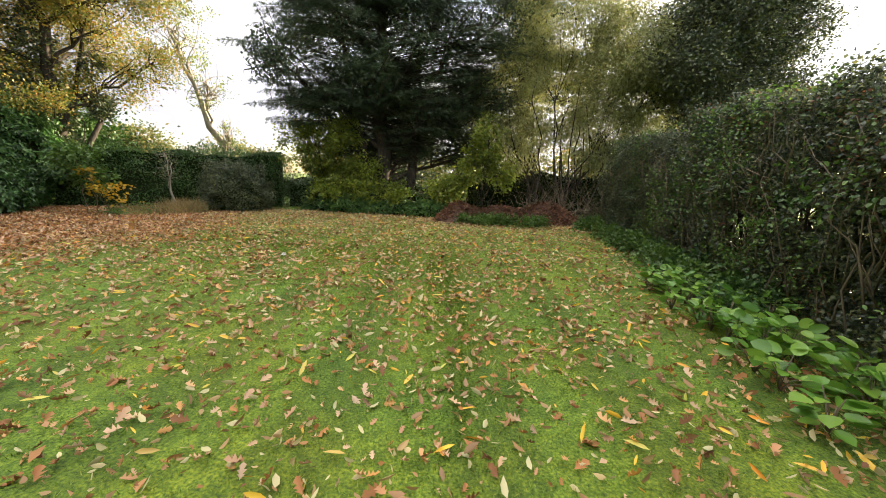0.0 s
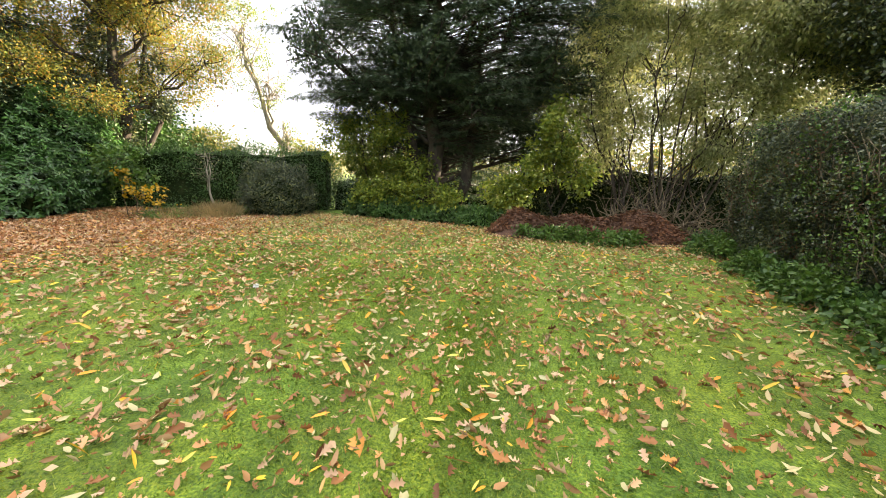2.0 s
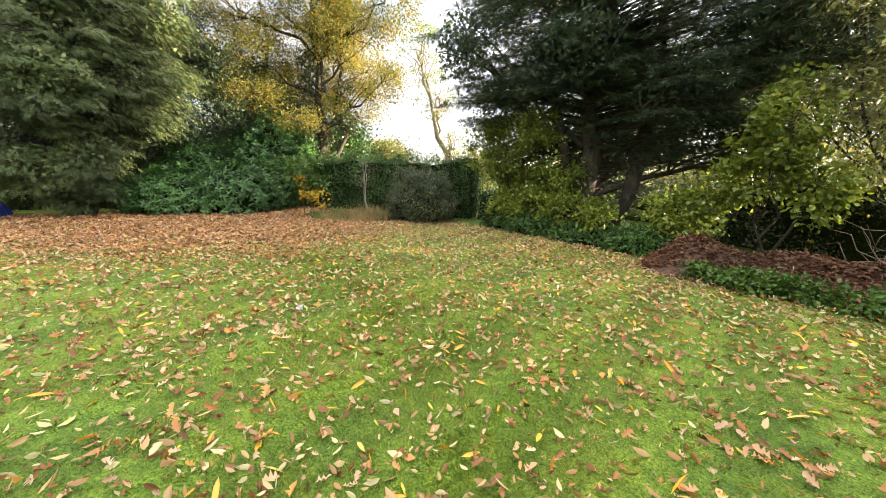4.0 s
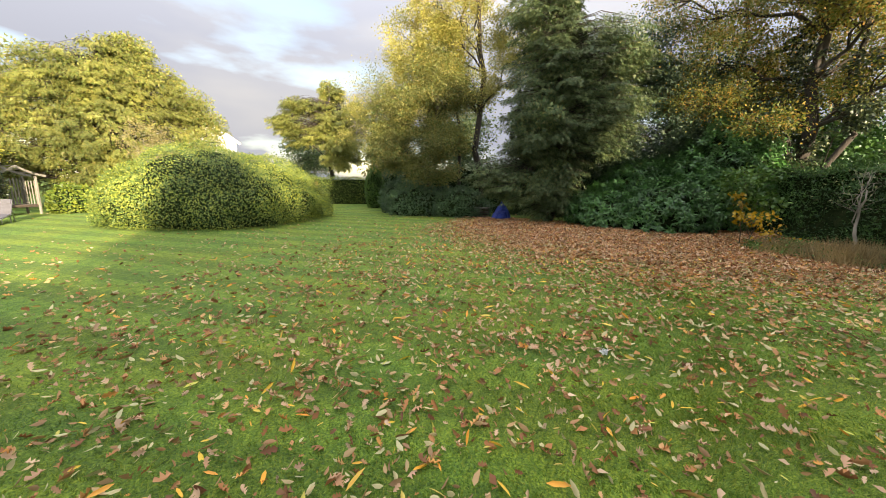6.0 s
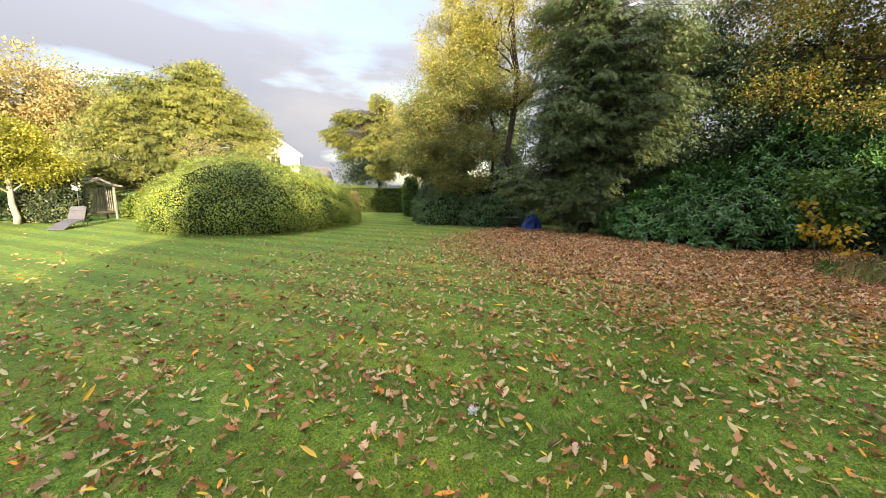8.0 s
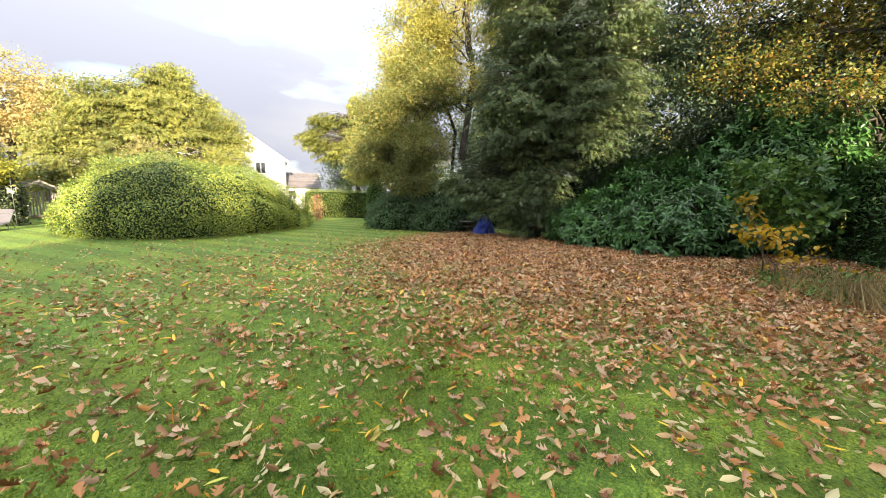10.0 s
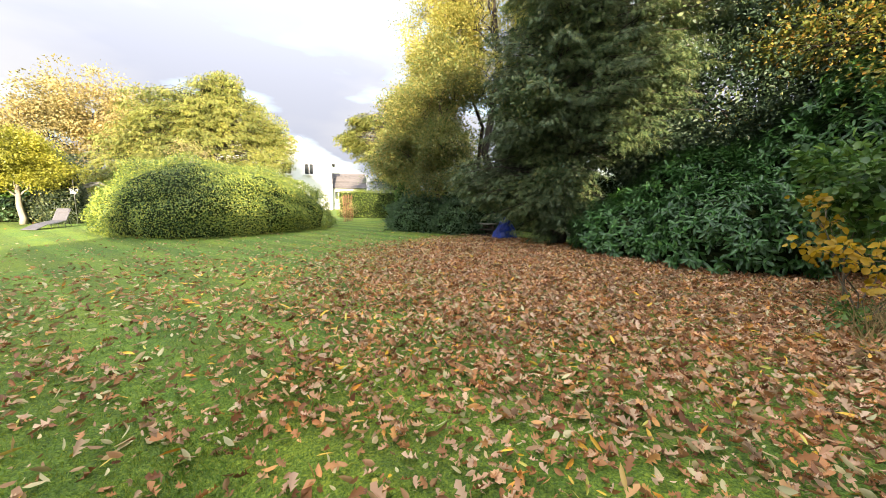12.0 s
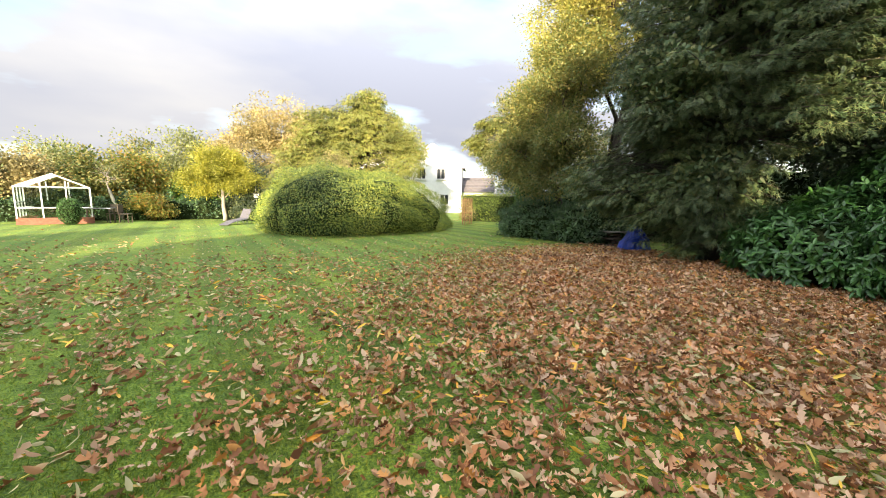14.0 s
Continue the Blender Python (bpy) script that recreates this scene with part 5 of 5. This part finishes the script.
# ---- plants at the lawn's edge ----
tree("sapling", (-10.6, 8.9), [(-10.5, 8.8, 1.5, 0.5, 0.5, 0.5), (-10.8, 9.0, 2.0, 0.5, 0.45, 0.45)], 60, (0.07, 0.04), WILLOW, "slim pale-stemmed sapling with few leaves", seed=101,
     trunk=0.045, top=1.6, bark=PALE_BARK, limb=0.014, twigs=18, clump=0.2, per=4, lean=(0.1, 0))
tree("yellow_leaved_shrub", (-11.1, 7.3), [(-11.0, 7.2, 0.85, 0.55, 0.6, 0.22), (-11.0, 7.6, 0.55, 0.4, 0.4, 0.2), (-11.2, 6.9, 1.3, 0.2, 0.2, 0.2)], 230, (0.085, 0.075), AMBER, "small shrub with bright yellow leaves by the hedge", "shrub", 102,
     trunk=0, limb=0.012, twigs=6, clump=0.07, per=4, shape=OVAL, wild=1.0, bark=TWIG)
tree("green_sapling", (-11.9, 7.2), [(-11.9, 7.1, 1.7, 0.5, 0.6, 0.5), (-11.8, 7.4, 1.2, 0.5, 0.5, 0.4)], 1500, (0.11, 0.08), GREEN, "leafy green sapling against the dark hedge", "shrub", 103,
     trunk=0, limb=0.015, twigs=6, clump=0.12, per=12, shape=OVAL, bark=TWIG)
tree("edge_herbs", (-10.8, 8.0), [(-10.9, 7.9, 0.15, 0.9, 0.9, 0.2), (-10.0, 8.9, 0.12, 0.7, 0.7, 0.15)], 2600, (0.07, 0.03), GREEN, "low green herbs at the foot of the hedge", "plant", 104,
     trunk=0, limb=0.005, twigs=6, clump=0.1, per=12, wild=1.0, bark=TWIG)
rng = np.random.default_rng(8)
for cx, cy, n, hgt in ((-10.0, 8.7, 2200, 0.6), (-10.6, 7.9, 1100, 0.45)):
    tuft = thing("dry_grass", (cx, cy, 0), "arching straw-coloured dead grass at the bed's edge", "grass tuft")
    P = np.column_stack([rng.normal(cx, 0.3, n), rng.normal(cy, 0.3, n), np.zeros(n)])
    D = unit(rng.normal(size=P.shape) * (0.5, 0.5, 0.1) + (0, 0, 0.9))
    N = unit(rng.normal(size=P.shape))
    child("blades", leaf_mesh("blades", P, D, N, hgt * rng.uniform(0.5, 1.1, n), 0.018, BLADE, STRAW), tuft)

# dead-nettle edge and the broad-leaved plants under the tall hedge
for k in range(16):
    y = 2.6 + k * 0.48
    x = 3.62 + 0.16 * math.sin(k * 2.3) - (0.25 if y > 8.6 else 0)
    r = 0.34 + 0.06 * math.sin(k * 5.1)
    tree("nettle_clump", (x, y), [(x, y, 0.14, r, 0.36, 0.17), (x + 0.15, y + 0.1, 0.24, r * 0.6, 0.25, 0.14)], 900, (0.065, 0.045), GREEN if k % 3 else HEDGE, "low clump of nettle-like leaves under the hedge", "plant", 120 + k,
         trunk=0, limb=0.005, twigs=4, clump=0.07, per=10, shape=OVAL, bark=TWIG, group="ground cover along the hedge")
for k in range(5):
    x, y = -0.2 + k * 0.5, 9.25 + 0.05 * math.sin(k * 3)
    tree("nettle_clump", (x, y), [(x, y, 0.15, 0.34, 0.24, 0.2)], 700, (0.065, 0.045), GREEN, "low green growth in front of the compost", "plant", 140 + k,
         trunk=0, limb=0.005, twigs=4, clump=0.07, per=10, shape=OVAL, bark=TWIG, group="ground cover before the compost")
BROAD = foliage("broad_leaves", [(0.07, 0.2, 0.03), (0.14, 0.32, 0.045), (0.24, 0.42, 0.07)], 0.38, 0.3, 1.2, 0.75)
ROUND = ([(0, 0, 0), (0.12, 0.3, 0.05), (0.4, 0.48, 0.1), (0.75, 0.38, 0.06), (1, 0, -0.14), (0.75, -0.38, 0.06), (0.4, -0.48, 0.1), (0.12, -0.3, 0.05)], [(0, 1, 2, 3, 4), (4, 5, 6, 7, 0)])
rng = np.random.default_rng(9)
for k in range(36):
    x, y = 3.35 + rng.uniform(-0.4, 0.45), 0.2 + k * 0.1 + rng.uniform(-0.1, 0.1)
    plant = thing("broad_leaved_plant", (x, y, 0), "broad-leaved light green plant at the lawn's edge", "plant", "broad-leaved plants along the hedge")
    m = 22
    ang = rng.uniform(0, 2 * math.pi, m)
    rad = rng.uniform(0.03, 0.16, m)
    P = np.column_stack([x + np.cos(ang) * rad, y + np.sin(ang) * rad, rng.uniform(0.06, 0.28, m)])
    D = np.column_stack([np.cos(ang), np.sin(ang), rng.uniform(-0.2, 0.6, m)])
    N = unit(rng.normal(size=(m, 3)) * 0.45 + (0, 0, 1))
    child("leaves_rosette", leaf_mesh("leaves_rosette", P, D, N, rng.uniform(0.07, 0.16, m), rng.uniform(0.06, 0.115, m), ROUND, BROAD), plant)
    runs = [([(x, y, 0), ((x + p[0]) / 2, (y + p[1]) / 2, p[2] * 0.7), tuple(p)], 0.006, 0.003) for p in P[:8]]
    child("stalk_tuft", tubes("stalk_tuft", runs, TWIG, 4), plant)
shoot_rng = np.random.default_rng(10)
for k, (y, z) in enumerate([(1.6, 1.5), (2.6, 1.2), (3.8, 1.6), (4.8, 1.1), (0.6, 1.3), (3.2, 0.7)]):
    tree("hedge_shoot", (3.9, y), [(3.8, y, z, 0.2, 0.5, 0.4)], 240, (0.045, 0.03), GREEN, "lighter leafy shoot growing out of the hedge", "shrub", 160 + k,
         trunk=0, limb=0.01, twigs=5, clump=0.09, per=6, shape=OVAL, bark=TWIG, group="shoots growing out of the hedge")

# bare stems and shoots that stand out of the tall hedge
stems = thing("climbing_shrub", (3.9, 4.5, 0), "straggling shrub with bare brown stems grown through the tall hedge", "shrub")
rng = np.random.default_rng(14)
runs = []
for k in range(230):
    y = rng.uniform(-0.5, 9.6)
    x = 3.95 - (0.25 if y > 8.6 else 0) - rng.uniform(0, 0.14)
    z = rng.uniform(0.0, 1.6)
    end = (x - rng.uniform(-0.05, 0.16), y + rng.normal(0, 0.3), z + rng.uniform(0.3, 1.0))
    runs.append((bent((x + 0.1, y, z), end, rng, 0.03, 4, 0.2), rng.uniform(0.005, 0.012), 0.002))
tagged(child("stem_tangle", tubes("stem_tangle", runs, TWIG, 4), stems), kind="stuff")
rng = np.random.default_rng(15)
n = 9000
P = np.column_stack([rng.uniform(3.66, 3.95, n), rng.uniform(-1, 9.4, n), rng.uniform(0.25, 2.5, n)])
keep = np.array([noise.noise(Vector(v) * 1.7) for v in P]) > 0.12
keep &= (np.abs(P[:, 1] - 3.4) > 0.35) | (np.abs(P[:, 2] - 0.78) > 0.36)
P = P[keep]
D = unit(rng.normal(size=P.shape) + (-0.5, 0, 0.1))
N = unit(rng.normal(size=P.shape) * 0.7 + (-0.6, 0, 0.6))
tagged(child("outer_leaves", leaf_mesh("outer_leaves", P, D, N, rng.uniform(0.025, 0.055, len(P)), rng.uniform(0.018, 0.036, len(P)), OVAL, GREEN), stems), kind="stuff")

# ---- fallen leaves and grass ----
def brown_share(x, y):
    """How thickly the ground is littered: dense before the laurel, thin over the lawn."""
    edge = np.interp(y, [-3, 0, 2, 4.5, 7, 9.5], [-11.4, -9.2, -7.3, -6.3, -7.0, -9.2])
    f = np.clip((edge - x) / 4.0 + 0.4, 0, 1) ** 1.3
    return f * np.clip((y + 2.6) / 2.5, 0, 1) * np.clip((10.5 - y) / 1.5, 0, 1)


def scatter(name, n, x0, x1, y0, y1, keep, size, slim, shape, mat, label, seed, patch=0.6):
    rng = np.random.default_rng(seed)
    x, y = rng.uniform(x0, x1, n), rng.uniform(y0, y1, n)
    lump = np.array([noise.noise(Vector((a * 1.3, b * 1.3, seed))) for a, b in zip(x, y)])
    ok = rng.uniform(size=n) < keep(x, y) * (1 + patch * 2.2 * lump)
    ok &= (x < 3.6)
    x, y = x[ok], y[ok]
    m = len(x)
    lift = 0.018 + rng.uniform(0, 0.02, m) + 0.025 * brown_share(x, y) * rng.uniform(0, 1, m)
    P = np.column_stack([x, y, lift])
    a = rng.uniform(0, 2 * math.pi, m)
    D = np.column_stack([np.cos(a), np.sin(a), rng.normal(0, 0.35, m)])
    N = unit(rng.normal(size=(m, 3)) * 0.75 + (0, 0, 1))
    k = (0.4 + 0.85 * rng.uniform(0, 1, m) ** 1.5) * size
    me = leaf_mesh(name, P, D, N, k, k * slim, shape, mat)
    return tagged(new(name, me), label, "fallen leaves", kind="stuff")


def near(x, y):
    d = np.minimum(np.hypot(x - 0.6, y - 1.5), np.minimum(np.hypot(x + 1, y - 5), np.hypot(x + 5, y - 6)))
    return np.clip(1.1 - d / 22, 0.35, 1) * np.clip((y + 4.2) / 4.5, 0.14, 1)


scatter("fallen_brown_leaves", 120000, -15.5, -3, -3, 10.5, lambda x, y: brown_share(x, y) * 0.85, 0.078, 0.62, OAK_LEAF, BROWN_LEAF, "dense carpet of brown fallen oak leaves before the laurel", 201, 0.25)
scatter("fallen_brown_leaves", 40000, -12, 3.8, -8, 11, lambda x, y: 0.62 * near(x, y), 0.082, 0.62, OAK_LEAF, BROWN_LEAF, "brown oak leaves scattered over the lawn", 202)
scatter("fallen_pale_leaves", 54000, -14, 3.8, -6, 11, lambda x, y: 0.5 * near(x, y) + 0.5 * brown_share(x, y), 0.08, 0.34, CURLED, PALE_LEAF, "pale slim willow leaves scattered over the lawn", 203)
scatter("fallen_yellow_leaves", 20000, -14, 3.8, -6, 11, lambda x, y: 0.26 * near(x, y) + 0.22 * brown_share(x, y), 0.115, 0.24, OVAL, YELLOW_LEAF, "slim yellow leaves scattered over the lawn", 204)
scatter("fallen_brown_leaves", 56000, -15.5, -2, -3, 10.5, lambda x, y: brown_share(x, y) * 0.7, 0.07, 0.42, CURLED, BROWN_LEAF, "slim curled brown leaves among the oak leaves", 206, 0.3)
scatter("fallen_edge_leaves", 20000, -9, 3.6, 6.6, 11.4, lambda x, y: 0.12 + 0.6 * np.clip((y - 7.0) / 3, 0, 1), 0.06, 0.5, CURLED, PALE_LEAF, "small ochre and yellow leaves littering the lawn under the dark conifer", 207, 0.5)
scatter("fallen_far_leaves", 20000, -18, 6, -20, 12, lambda x, y: np.where(y < -6, 0.04, np.where(y < 1, 0.14, 0.34)) * (1 + brown_share(x, y)), 0.08, 0.6, RHOMB, BROWN_LEAF, "small leaf litter over the far lawn", 205)


def grass(name, n, path, reach, length, seed):
    rng = np.random.default_rng(seed)
    path = np.array(path)
    t = rng.uniform(0, len(path) - 1, n)
    i = t.astype(int)
    f = (t - i)[:, None]
    c = path[i] * (1 - f) + path[np.minimum(i + 1, len(path) - 1)] * f
    a, r = rng.uniform(0, 2 * math.pi, n), reach * np.abs(rng.normal(0, 0.5, n)) ** 1.0
    x, y = c[:, 0] + np.cos(a) * r, c[:, 1] + np.sin(a) * r
    ok = x < 3.4
    x, y = x[ok], y[ok]
    m = len(x)
    P = np.column_stack([x, y, np.full(m, -0.004)])
    D = unit(rng.normal(size=(m, 3)) * (0.75, 0.75, 0.1) + (0, 0, 0.8))
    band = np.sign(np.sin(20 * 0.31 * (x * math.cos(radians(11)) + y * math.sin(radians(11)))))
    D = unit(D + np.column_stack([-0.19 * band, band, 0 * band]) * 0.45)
    N = unit(rng.normal(size=(m, 3)))
    far = 1 + 0.12 * r[ok]
    tall = length * rng.uniform(0.5, 1.3, m)
    # The lean alone shows little, so every other stripe has painted lighter blades.
    for side, mat in ((-1, BLADES), (1, SHEEN_BLADES)):
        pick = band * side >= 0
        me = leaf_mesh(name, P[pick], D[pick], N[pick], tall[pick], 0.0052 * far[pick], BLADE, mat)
        tagged(new(name, me), "short mown grass blades brushed one way by the mower, sheen painted in", "grass", kind="stuff")


grass("grass_blades", 240000, [(0.9, -0.2), (0.6, 2.0), (0.0, 3.6), (-0.8, 4.4), (-2.0, 4.4), (-3.4, 4.8), (-5.2, 4.8), (-6.2, 4.2)], 4.2, 0.036, 301)

feather = thing("white_feather", (-2.8, 3.75, 0.02), "small white downy feather tuft lying on the lawn", "feather")
rng = np.random.default_rng(12)
P = rng.normal(size=(60, 3)) * (0.014, 0.014, 0.01) + (-2.8, 3.75, 0.045)
D = unit(rng.normal(size=(60, 3)) + (0, 0, 0.5))
child("down", leaf_mesh("down", P, D, unit(rng.normal(size=(60, 3))), 0.028, 0.016, OVAL, WHITE), feather)
